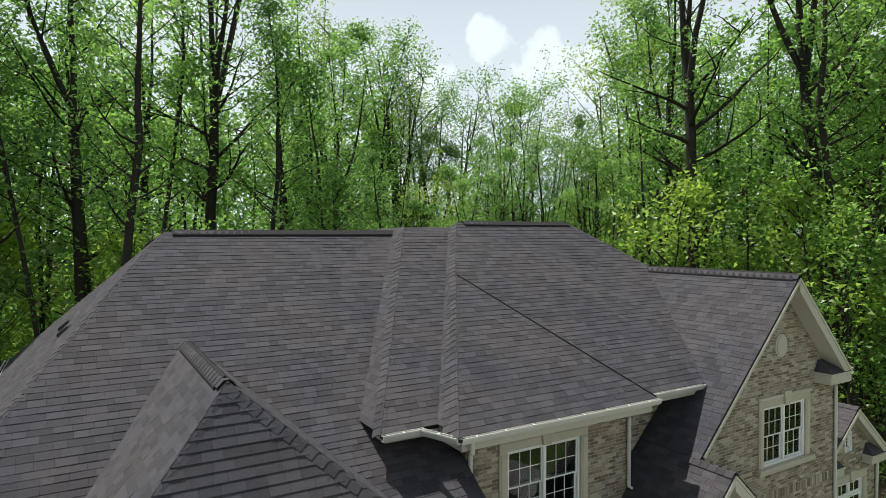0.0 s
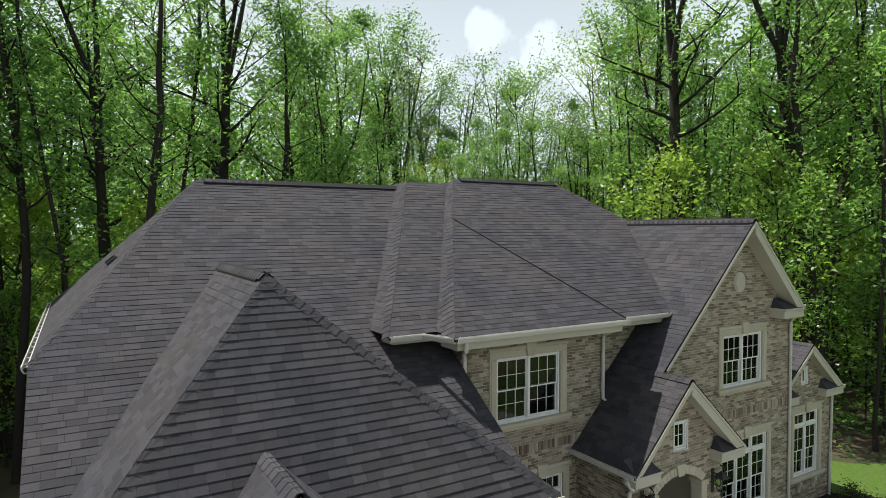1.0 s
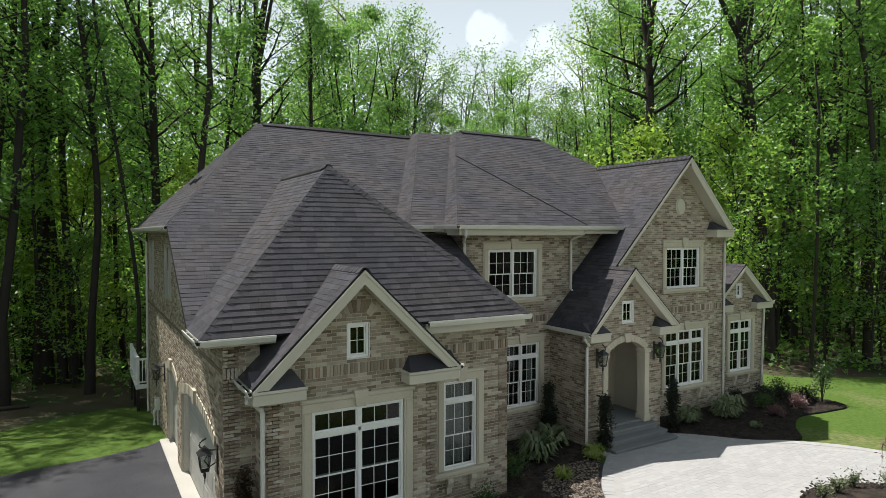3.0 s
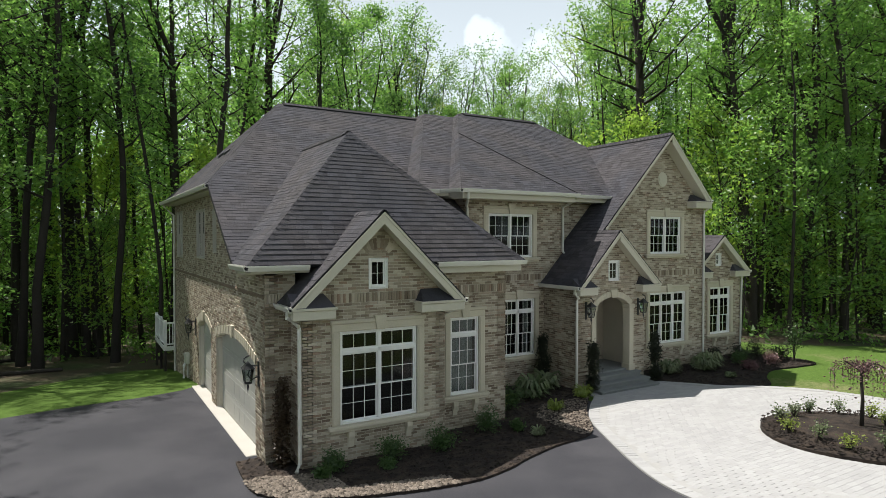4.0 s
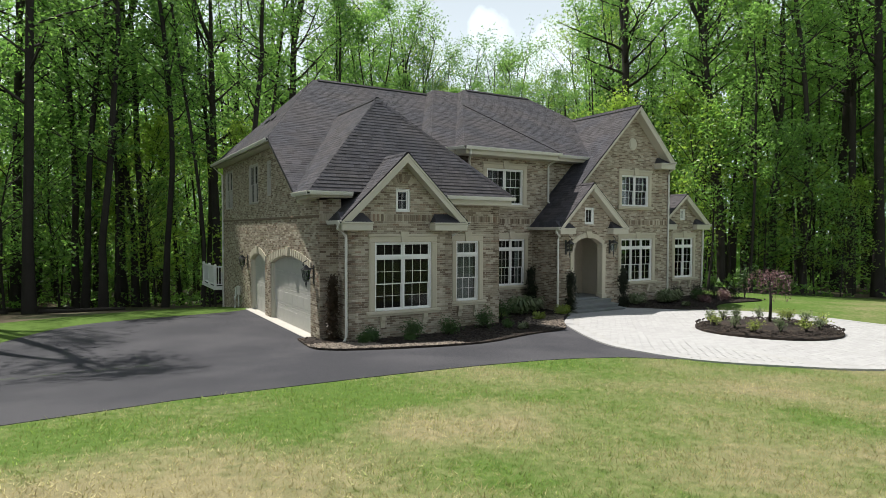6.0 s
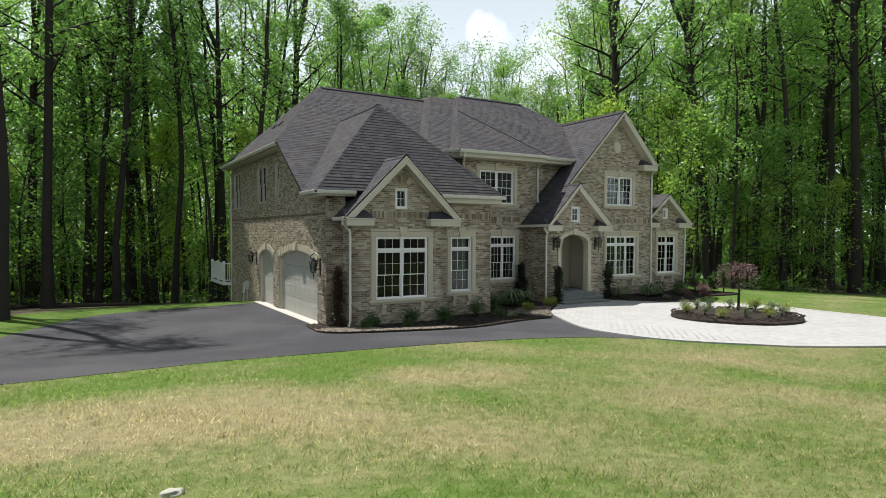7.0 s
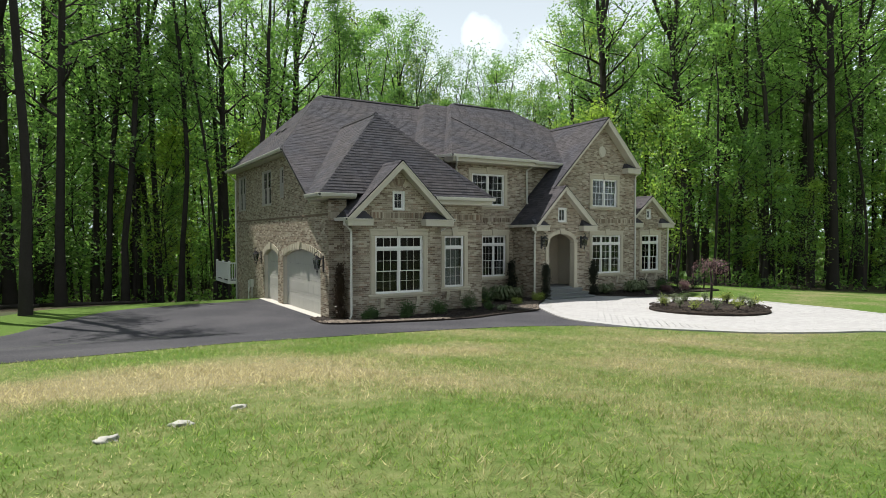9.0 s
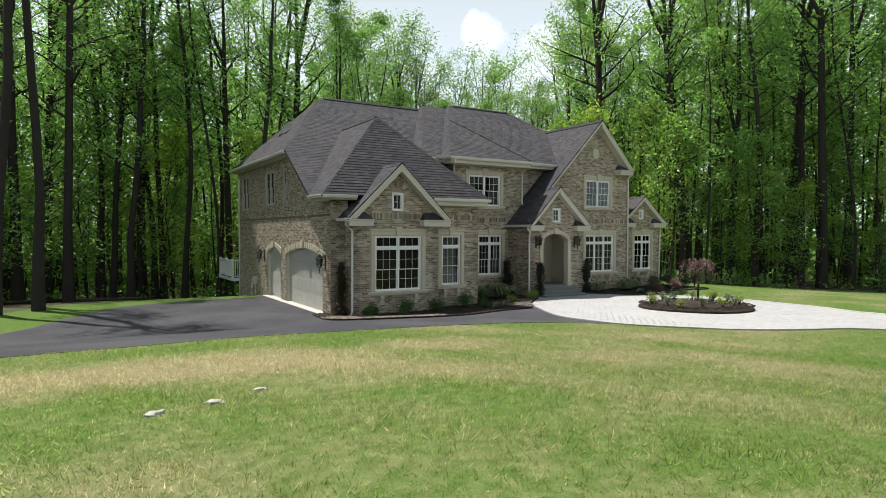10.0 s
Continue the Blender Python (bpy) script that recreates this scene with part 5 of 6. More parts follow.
# trees that stand out by themselves
for kinds, k, x, y, s, tu, lean in (
        (VASE, 0, 10.2, 44.5, 1.22, 20, 0), (VASE, 2, 20.7, 48.0, 1.22, 75, 0), (TALL, 2, 33.1, 8.9, 1.05, 140, 5), (VASE, 2, 36.5, 7.6, 0.95, 10, 0),
        (TALL, 2, -4.0, 28.0, 1.0, 20, 0), (HIGH, 1, -3.2, 27.0, 0.95, 120, 1), (TALL, 0, -8.6, 19.0, 0.95, 200, 0), (TALL, 4, -5.3, 20.4, 0.92, 80, 0), (TALL, 1, -2.0, 21.6, 0.9, 130, 0), (TALL, 1, -6.6, 27.5, 1.0, 60, 0), (HIGH, 1, -9.6, 7.4, 0.95, 90, 2),
        (HIGH, 1, -11.0, 6.6, 0.9, 10, 0), (HIGH, 0, -13.4, 15.6, 1.0, 45, 0), (TALL, 0, 38.6, 1.6, 1.1, 300, 0), (TALL, 2, 41.5, -4.6, 1.05, 40, 0), (TALL, 4, 30.0, 7.0, 0.95, 150, 0),
        (TALL, 1, 35.2, 4.6, 1.0, 15, 0), (TALL, 2, 6.6, 26.0, 1.0, 70, 0), (TALL, 0, 1.4, 24.0, 0.95, 10, 0), (TALL, 1, -2.6, 27.0, 1.05, 10, 0)):
    spots.append((x, y))
    plant_tree(kinds[k], x, y, s, tu, (0.0, lean))
for k, x, y, s in ((3, 28.5, 7.8, 1.2), (3, 25.6, 12.5, 1.25), (0, 32.0, 5.2, 1.1), (3, 31.5, 9.5, 1.2), (2, -13.5, 22.0, 1.2), (0, -7.5, 27.0, 1.3), (3, -2.0, 26.5, 1.2), (3, 3.0, 23.0, 1.1), (3, 35.6, 4.0, 0.8)):
    spots.append((x, y))
    plant_tree(YOUNG[k], x, y, s, 37 * x)
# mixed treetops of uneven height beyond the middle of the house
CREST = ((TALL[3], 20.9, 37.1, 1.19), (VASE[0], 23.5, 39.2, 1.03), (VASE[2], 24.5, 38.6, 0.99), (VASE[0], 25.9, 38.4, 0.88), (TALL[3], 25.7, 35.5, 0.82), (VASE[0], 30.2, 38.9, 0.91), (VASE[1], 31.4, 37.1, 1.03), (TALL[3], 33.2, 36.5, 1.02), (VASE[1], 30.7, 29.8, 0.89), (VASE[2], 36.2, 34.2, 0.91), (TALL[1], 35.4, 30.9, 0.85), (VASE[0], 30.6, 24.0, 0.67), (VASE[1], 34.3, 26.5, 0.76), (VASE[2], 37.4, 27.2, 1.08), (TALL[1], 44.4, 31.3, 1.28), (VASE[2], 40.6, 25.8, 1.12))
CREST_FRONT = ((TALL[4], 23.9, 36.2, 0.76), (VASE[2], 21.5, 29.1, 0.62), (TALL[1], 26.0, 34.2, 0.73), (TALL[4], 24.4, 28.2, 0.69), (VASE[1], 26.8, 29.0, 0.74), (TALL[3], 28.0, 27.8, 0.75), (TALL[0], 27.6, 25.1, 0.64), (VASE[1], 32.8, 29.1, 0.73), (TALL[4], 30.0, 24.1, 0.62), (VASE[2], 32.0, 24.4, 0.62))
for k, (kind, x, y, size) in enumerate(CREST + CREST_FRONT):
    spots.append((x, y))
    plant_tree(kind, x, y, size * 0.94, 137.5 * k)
scatter(22, (-34, -3, 16, 36), 3.2, TALL, 0.85, 1.1)
scatter(22, (-14, 34, 19, 38), 3.2, TALL, 0.72, 0.95)
scatter(22, (26, 52, -16, 30), 3.0, TALL, 0.85, 1.1)
scatter(80, (-50, 80, 32, 70), 3.4, FAR, 0.8, 1.0)
scatter(34, (42, 80, -25, 30), 3.4, FAR, 0.9, 1.1)
scatter(26, (-60, -22, 2, 40), 3.4, FAR, 0.9, 1.1)
scatter(44, (-34, 34, 20, 44), 1.6, SLIM, 0.8, 1.1)
scatter(40, (26, 56, -12, 30), 1.6, SLIM, 0.8, 1.1)
scatter(50, (-36, 0, 17, 46), 1.8, YOUNG + YOUNG[3:] * 2, 0.7, 1.3)
scatter(38, (-12, 36, 20, 44), 1.8, YOUNG, 0.8, 1.3)
scatter(38, (27, 54, -14, 30), 1.6, YOUNG, 0.6, 1.3)
scatter(40, (-60, 90, 55, 95), 4.5, FAR, 0.8, 1.0)
scatter(34, (-50, 70, 30, 60), 2.2, YOUNG, 1.0, 1.6)
scatter(34, (-50, 4, 34, 64), 2.6, FAR, 0.9, 1.1)
scatter(26, (38, 66, -16, 22), 2.6, FAR, 0.9, 1.1)
# unseen trees added to close the place behind the lawn and cut sky light
back = random.Random(15)
for k in range(34):
    x, y = back.uniform(-62, 62), back.uniform(-62, -40)
    if k > 24:
        x, y = back.choice((-1, 1)) * back.uniform(46, 62), back.uniform(-44, -12)
    plant_tree(back.choice(FAR), x, y, back.uniform(0.9, 1.15), back.uniform(0, 360))

# the wood goes on: distant foliage down to the ground
nr = np.random.RandomState(9)
ang = nr.uniform(-1.15, 2.0, 12500)
dist = nr.uniform(62, 125, 12500)
fx, fy = -4 + dist * np.sin(ang), -12 + dist * np.cos(ang)
keep = (fy > 34) | (fx < -40) | (fx > 58)
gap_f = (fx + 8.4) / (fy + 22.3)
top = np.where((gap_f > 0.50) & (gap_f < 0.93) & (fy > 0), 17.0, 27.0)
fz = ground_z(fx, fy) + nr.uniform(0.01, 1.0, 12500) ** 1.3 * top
cen = np.stack([fx, fy, fz], 1)[keep]
v, q = leaf_cloud(nr, cen, 9, 0.85, 1.2, 0.9, True)
far = new("distant_woodland", fast_mesh("distant_woodland", v, q, LEAF))
tagged(far, "dense sunlit foliage of the wood farther off", "foliage", "", "stuff")

low = nr.uniform(0, 1, (4200, 2))
lx, ly = -4 + (64 + 40 * low[:, 0]) * np.sin(-1.15 + 3.15 * low[:, 1]), -12 + (64 + 40 * low[:, 0]) * np.cos(-1.15 + 3.15 * low[:, 1])
cen = np.stack([lx, ly, ground_z(lx, ly) + nr.uniform(0.2, 7.0, 4200)], 1)[(ly > 34) | (lx < -40) | (lx > 58)]
v, q = leaf_cloud(nr, cen, 8, 0.8, 1.1, 0.9, True)
thicket = new("distant_thicket", fast_mesh("distant_thicket", v, q, LEAF))
tagged(thicket, "low leafy thicket between the far trunks", "thicket", "", "stuff")

# low growth on the forest floor
cen = []
while len(cen) < 4200:
    x, y = nr.uniform(-45, 70), nr.uniform(-14, 70)
    if clear_of(x, y) and not (-16 < x < 0 and y < 26 and nr.rand() < 0.6):
        cen.append((x, y, gz(x, y) + 0.1 + abs(nr.normal(0, 0.45))))
v, q = leaf_cloud(nr, cen, 14, 0.28, 0.38, 0.6, True)
under = new("undergrowth", fast_mesh("undergrowth", v, q, LEAF))
tagged(under, "scattered low green undergrowth on the forest floor", "undergrowth", "", "stuff")


# ---- planting beds ----
bed_line = smooth_line([(-0.55, 0.25), (-0.62, -0.7), (-0.6, -1.9), (0.0, -2.8), (1.5, -3.5), (3.2, -3.8), (4.4, -3.55), (5.2, -3.2), (6.4, -2.8), (7.75, -2.55), (8.5, -1.9), (9.1, -1.1), (10.3, 0.1), (11.1, 0.75), (11.15, 1.3), (10.7, 2.95)], 5, False) \
    + [(6.8, 2.95), (6.7, -0.15), (4.4, -0.2), (4.2, -0.9), (0.7, -0.9), (0.55, -0.15), (0.0, -0.15), (0.0, 0.25)]
tagged(sheet("planting_bed", bed_line, MULCH, 0.085, 0.5, "dark bark-mulch bed along the garage and porch", "flower bed", 0.1), kind="structure")
bed2_line = smooth_line([(13.7, 0.9), (14.5, 0.45), (15.5, -0.65), (16.6, -1.5), (17.3, -1.7), (18.2, -1.0), (19.6, -0.35), (21.0, -0.5), (22.4, -0.55), (22.7, 0.3), (22.4, 1.6), (21.9, 2.9)], 5, False) + [(21.9, 2.6), (18.7, 2.6), (18.6, 2.2), (14.2, 2.2), (13.9, 1.3)]
tagged(sheet("planting_bed", bed2_line, MULCH, 0.085, 0.5, "dark bark-mulch bed below the front windows", "flower bed", 0.1), kind="structure")
I_X, I_Y, I_A, I_B = 13.4, -6.3, 2.2, 2.2
isl = [(I_X + I_A * math.cos(t) * (1 + 0.03 * math.sin(3 * t)), I_Y + I_B * math.sin(t)) for t in [k * 2 * math.pi / 40 for k in range(40)]]
island = sheet("planting_island", isl, MULCH, 0.14, 0.5, "raised oval mulch island in the forecourt", "flower bed", 0.12)
for ob in (island,):
    for v in ob.data.vertices:
        r = math.hypot((v.co.x - I_X) / I_A, (v.co.y - I_Y) / I_B)
        v.co.z += 0.22 * max(0.0, 1 - r * r)


def pebbles(name, outline_test, n, area, size, mat, label, category, lift):
    """Loose stones or chips strewn over an area, as one heap."""
    rs = np.random.RandomState(len(name))
    x0, x1, y0, y1 = area
    vs, fs = [], []
    base = [(1, 0, 0), (-1, 0, 0), (0, 1, 0), (0, -1, 0), (0, 0, 1), (0, 0, -1)]
    tri = [(0, 2, 4), (2, 1, 4), (1, 3, 4), (3, 0, 4), (2, 0, 5), (1, 2, 5), (3, 1, 5), (0, 3, 5)]
    made = 0
    while made < n:
        x, y = rs.uniform(x0, x1), rs.uniform(y0, y1)
        if not outline_test(x, y):
            continue
        made += 1
        s = size * rs.uniform(0.5, 1.4)
        e = rs.uniform(0.7, 1.5, 3)
        a = rs.uniform(0, 6.28)
        o = len(vs)
        for bx, by, bz in base:
            px, py = bx * e[0] * s, by * e[1] * s
            vs.append((x + px * math.cos(a) - py * math.sin(a), y + px * math.sin(a) + py * math.cos(a), gz(x, y) + lift + bz * s * 0.55 * e[2]))
        fs += [tuple(o + i for i in t) for t in tri]
    return tagged(new(name, make_mesh(name, (vs, fs), mat)), label, category, "", "stuff")


def inside(poly):
    def test(x, y):
        c = False
        j = len(poly) - 1
        for i in range(len(poly)):
            (xi, yi), (xj, yj) = poly[i], poly[j]
            if (yi > y) != (yj > y) and x < (xj - xi) * (y - yi) / (yj - yi) + xi:
                c = not c
            j = i
        return c
    return test


in_bed, in_bed2, in_isl, in_court, in_asphalt, in_lawn = inside(bed_line), inside(bed2_line), inside(isl), inside(court_line), inside(asphalt_line), inside(lawn_line)
pebbles("river_stones", lambda x, y: in_bed(x, y) and (y < -1.0 - 0.55 * max(0, x + 0.2) * (x < 1.0) if x < 1.0 else y < -2.75 - 0.25 * (x - 1)) and x < 3.0, 1700, (-0.7, 3.1, -3.9, 0.2), 0.045, RIVER, "mixed brown river stones along the bed edge", "stones", 0.10)
pebbles("bark_chips", lambda x, y: in_bed(x, y) or in_bed2(x, y), 5200, (-0.7, 24, -3.9, 3.0), 0.035, MULCH, "loose dark bark chips on the beds", "mulch", 0.09)
pebbles("bark_chips", lambda x, y: in_isl(x, y), 1800, (11, 16, -8.7, -3.9), 0.035, MULCH, "loose dark bark chips on the island", "mulch", 0.25)
# gravelly mulch where the sun falls: sunlight put in as the lighter stone colour
pebbles("brown_gravel", lambda x, y: in_bed(x, y) and x > 7.6 and y < 0.4 and x - y > 8.2, 1400, (7.4, 10.6, -2.5, 0.5), 0.03, RIVER, "brown gravelly mulch coloured lighter for sun in the bed corner", "gravel", 0.09)


def shrub(name, label, x, y, r, h, mat, n=500, size=0.09, seed=1, stems=7, upright=1.0, z=None, group=""):
    """A bush: woody stems and a loose crown of leaves."""
    rs = random.Random(seed)
    nrs = np.random.RandomState(seed)
    z0 = gz(x, y) + 0.07 if z is None else z
    t = thing(name, label, "shrub", group)
    t.location = (x, y, z0)
    cs, geos = [], []
    for k in range(stems):
        a = rs.uniform(0, 6.28)
        q = rs.uniform(0.25, 0.95)
        tip = (math.cos(a) * r * q, math.sin(a) * r * q, h * rs.uniform(0.55, 1.0) * (1 - 0.35 * q * upright))
        mid = (tip[0] * 0.4, tip[1] * 0.4, tip[2] * 0.6)
        geos.append(tube([(0, 0, -0.05), mid, tip], [0.014, 0.010, 0.004], 4, False))
        cs += [tip, mid, tuple(0.5 * (p + s) for p, s in zip(tip, mid))]
    part("stem", join(*geos), BARK, t)
    v, q = leaf_cloud(nrs, cs, max(2, n // len(cs)), size, r * 0.30, 0.8)
    v[:, 2] = np.maximum(v[:, 2], 0.01)
    o = new("foliage", fast_mesh("foliage", v, q, mat))
    o.parent = t
    return t


def hosta(x, y, r, mat, seed, label, z=None):
    """A low clump of broad arching leaves."""
    rs = random.Random(seed)
    t = thing("hosta_plant", label, "plant", "bed perennials")
    t.location = (x, y, gz(x, y) + 0.08 if z is None else z)
    vs, fs = [], []
    for k in range(280):
        a = rs.uniform(0, 6.28)
        ln = r * rs.uniform(0.5, 1.1)
        w = ln * 0.07
        up = rs.uniform(0.35, 1.75)
        o = len(vs)
        for j, (s, hh, ww) in enumerate(((0.05, 0.0, 0.15), (0.4, 0.42, 0.8), (0.75, 0.50, 1.0), (1.0, 0.34, 0.1))):
            cx, cy, cz = math.cos(a) * ln * s, math.sin(a) * ln * s, hh * ln * up * 1.3
            vs += [(cx - math.sin(a) * w * ww, cy + math.cos(a) * w * ww, cz), (cx + math.sin(a) * w * ww, cy - math.cos(a) * w * ww, cz + 0.01)]
        fs += [(o + 2 * j, o + 2 * j + 1, o + 2 * j + 3, o + 2 * j + 2) for j in range(3)]
    part("leaves", (vs, fs), mat, t)
    part("crown", tube([(0, 0, -0.05), (0, 0, 0.05)], [0.05, 0.03], 6), BARK, t)
    return t


def conifer(x, y, h, r, seed, label, mat=None):
    """A dense dark columnar evergreen."""
    nrs = np.random.RandomState(seed)
    t = thing("columnar_evergreen", label, "shrub", "columnar evergreens")
    t.location = (x, y, gz(x, y) + 0.07)
    cs = []
    for k in range(90):
        zz = nrs.uniform(0.05, 1.0)
        a = nrs.uniform(0, 6.28)
        q = r * (1.0 - 0.55 * zz ** 3) * nrs.uniform(0.3, 0.9)
        cs.append((math.cos(a) * q, math.sin(a) * q, zz * h))
    v, q = leaf_cloud(nrs, cs, 36, 0.070, 0.060, 1.2, True)
    o = new("foliage", fast_mesh("foliage", v, q, mat or CONIFER_LEAF))
    o.parent = t
    part("stem", tube([(0, 0, -0.05), (0, 0, h * 0.85)], [0.035, 0.01], 6), BARK, t)
    return t


for i, (x, y, r, h) in enumerate(((1.15, -1.45, 0.32, 0.42), (2.55, -1.55, 0.36, 0.55), (3.9, -1.5, 0.38, 0.60), (5.55, -0.95, 0.42, 0.72), (7.35, 0.35, 0.48, 0.85), (0.75, -1.9, 0.20, 0.28), (2.2, -2.0, 0.18, 0.25), (6.4, -1.3, 0.2, 0.3))):
    shrub("green_shrub", "small rounded green shrub in the mulch bed", x, y, r, h, SHRUB_LEAF, 1100, 0.060, 100 + i, group="bed shrubs")
hosta(8.9, 1.15, 0.62, HOSTA_LEAF, 1, "large clump of variegated hosta leaves")
hosta(10.0, 1.75, 0.55, HOSTA_LEAF, 2, "large clump of variegated hosta leaves")
hosta(15.6, 1.25, 0.48, HOSTA_LEAF, 3, "clump of variegated hosta below the windows")
hosta(17.2, 0.9, 0.52, HOSTA_LEAF, 4, "clump of variegated hosta below the windows")
hosta(18.0, 1.2, 0.55, HOSTA_LEAF, 5, "clump of variegated hosta below the windows")
hosta(10.35, 0.35, 0.34, LIME_LEAF, 6, "small lime-green hosta by the paving edge")
hosta(8.6, -0.3, 0.26, LIME_LEAF, 7, "small pale hosta in light brown mulch")
hosta(7.6, 0.9, 0.3, LIME_LEAF, 8, "small lime-green hosta beside the shrubs")
hosta(6.6, -1.9, 0.2, HOSTA_LEAF, 9, "small young hosta in the mulch")
hosta(17.0, -0.35, 0.2, HOSTA_LEAF, 10, "small young hosta in the mulch")
conifer(11.12, 0.72, 1.62, 0.20, 21, "dark columnar evergreen beside the porch arch")
conifer(14.3, 0.82, 1.70, 0.20, 22, "dark columnar evergreen beside the porch arch")
conifer(10.35, 2.35, 1.75, 0.22, 23, "dark bronze evergreen against the porch wall")
conifer(0.30, -0.55, 1.9, 0.15, 24, "brownish climbing evergreen at the garage corner", RUSSET_LEAF)
for i, (x, y, r, h, m) in enumerate(((19.3, 0.9, 0.42, 0.6, SHRUB_LEAF), (20.3, 1.3, 0.45, 0.75, CONIFER_LEAF), (20.6, 0.2, 0.38, 0.6, RED_LEAF), (21.6, 1.5, 0.5, 0.85, CONIFER_LEAF), (18.9, 0.1, 0.3, 0.4, RED_LEAF), (21.7, 0.6, 0.45, 0.75, CONIFER_LEAF), (18.9, 1.6, 0.35, 0.6, CONIFER_LEAF))):
    shrub("bed_shrub", "low dark shrub in the mulch bed" if m is not RED_LEAF else "low dark-red leaved shrub", x, y, r, h, m, 900, 0.065, 140 + i, group="bed shrubs")
shrub("young_evergreen", "small airy young tree at the bed's end", 22.2, 0.25, 0.42, 1.75, SHRUB_LEAF, 700, 0.08, 160, 12, 0.3)
k = 0
for a, rr, lime in ((200, 0.80, 1), (176, 0.72, 0), (150, 0.80, 1), (118, 0.78, 0), (92, 0.72, 0), (65, 0.80, 0), (40, 0.78, 0), (15, 0.76, 1), (-15, 0.72, 0), (-45, 0.75, 1), (-75, 0.70, 0), (-105, 0.72, 1), (-135, 0.74, 0), (-25, 0.35, 1)):
    x, y = I_X + I_A * rr * math.cos(radians(a)), I_Y + I_B * rr * math.sin(radians(a))
    z = gz(x, y) + 0.14 + 0.22 * (1 - rr * rr)
    shrub("island_shrub", "small pale-green shrub on the mulch island" if lime else "small grey-green twiggy shrub on the island", x, y, 0.24, 0.42, LIME_LEAF if lime else HOSTA_LEAF, 240, 0.06, 170 + k, 9, 0.3, z, "island shrubs")
    k += 1


def weeping_tree(x, y, h, seed=4):
    """A small weeping tree: short stem, arching branches that hang down, plum leaves."""
    rs = random.Random(seed)
    t = thing("weeping_tree", "small weeping tree with plum-coloured drooping branches", "tree")
    t.location = (x, y, gz(x, y) + 0.33)
    part("trunk", tube([(0, 0, -0.1), (0.03, 0.0, h * 0.4), (-0.02, 0.02, h * 0.78)], [0.055, 0.042, 0.035], 7), BARK, t, smooth=True)
    cs, geos = [], []
    for k in range(34):
        a = rs.uniform(0, 6.28)
        r = rs.uniform(0.3, 0.72)
        drop = rs.uniform(0.5, 1.5)
        pts = []
        for j in range(7):
            s = j / 6
            pts.append((math.cos(a) * r * min(1, s * 1.7), math.sin(a) * r * min(1, s * 1.7), h * 0.78 + 0.30 * math.sin(min(1, s * 1.9) * math.pi * 0.6) - drop * max(0, s - 0.35) ** 1.2))
        geos.append(tube(pts, [0.012, 0.010, 0.008, 0.007, 0.006, 0.005, 0.003], 4, False))
        cs += pts[1:]
    part("branch", join(*geos), BARK, t)
    v, q = leaf_cloud(np.random.RandomState(seed), cs, 5, 0.065, 0.05, 1.2)
    o = new("foliage", fast_mesh("foliage", v, q, RED_LEAF))
    o.parent = t


weeping_tree(13.5, -6.35, 1.75)


# ---- deck, meter, logs, rocks ----
deck = thing("deck", "raised wooden deck with white railing behind the house", "deck")
part("deck_floor", soft_box(-0.85, 14.55, 0.40, 3.0, 18.0, 0.50), BARK, deck)
part("deck_fascia", soft_box(-0.90, 14.48, 0.36, -0.84, 18.02, 0.54), WHITE, deck)
part("deck_fascia", soft_box(-0.84, 14.48, 0.36, 0.0, 14.54, 0.54), WHITE, deck)
for x, y in ((-0.82, 14.56), (-0.06, 14.56), (-0.82, 16.2), (-0.82, 17.95)):
    part("deck_post", soft_box(x - 0.06, y - 0.06, 0.5, x + 0.06, y + 0.06, 1.66), WHITE, deck)
    part("deck_pier", soft_box(x - 0.05, y - 0.05, gz(x, y) - 0.1, x + 0.05, y + 0.05, 0.40), BARK, deck)
part("top_rail", soft_box(-0.89, 14.62, 1.50, -0.75, 18.0, 1.57), WHITE, deck)
part("top_rail", soft_box(-0.76, 14.50, 1.50, 0.0, 14.62, 1.57), WHITE, deck)
part("bottom_rail", soft_box(-0.86, 14.62, 0.60, -0.78, 18.0, 0.65), WHITE, deck)
part("bottom_rail", soft_box(-0.76, 14.52, 0.60, -0.12, 14.60, 0.65), WHITE, deck)
for k in range(24):
    part("baluster", box(-0.835, 14.80 + k * 0.127, 0.65, -0.805, 14.83 + k * 0.127, 1.50), WHITE, deck)
for k in range(5):
    part("baluster", box(-0.67 + k * 0.127, 14.545, 0.65, -0.64 + k * 0.127, 14.575, 1.50), WHITE, deck)
deck.location.x = 0.42
meter = thing("utility_meter", "grey utility meter with white pipes on the wall", "meter")
part("meter_box", soft_box(-0.16, 10.6, 0.45, -0.005, 10.9, 0.85), GUTTER, meter)
part("conduit", tube([(-0.06, 10.75, 0.45), (-0.06, 10.75, -0.1)], 0.03), GUTTER, meter)
part("conduit", tube([(-0.08, 11.3, 0.75), (-0.08, 11.3, 0.35), (-0.15, 11.1, 0.3), (-0.15, 11.1, -0.2)], 0.045), WHITE, meter)
rl = random.Random(3)
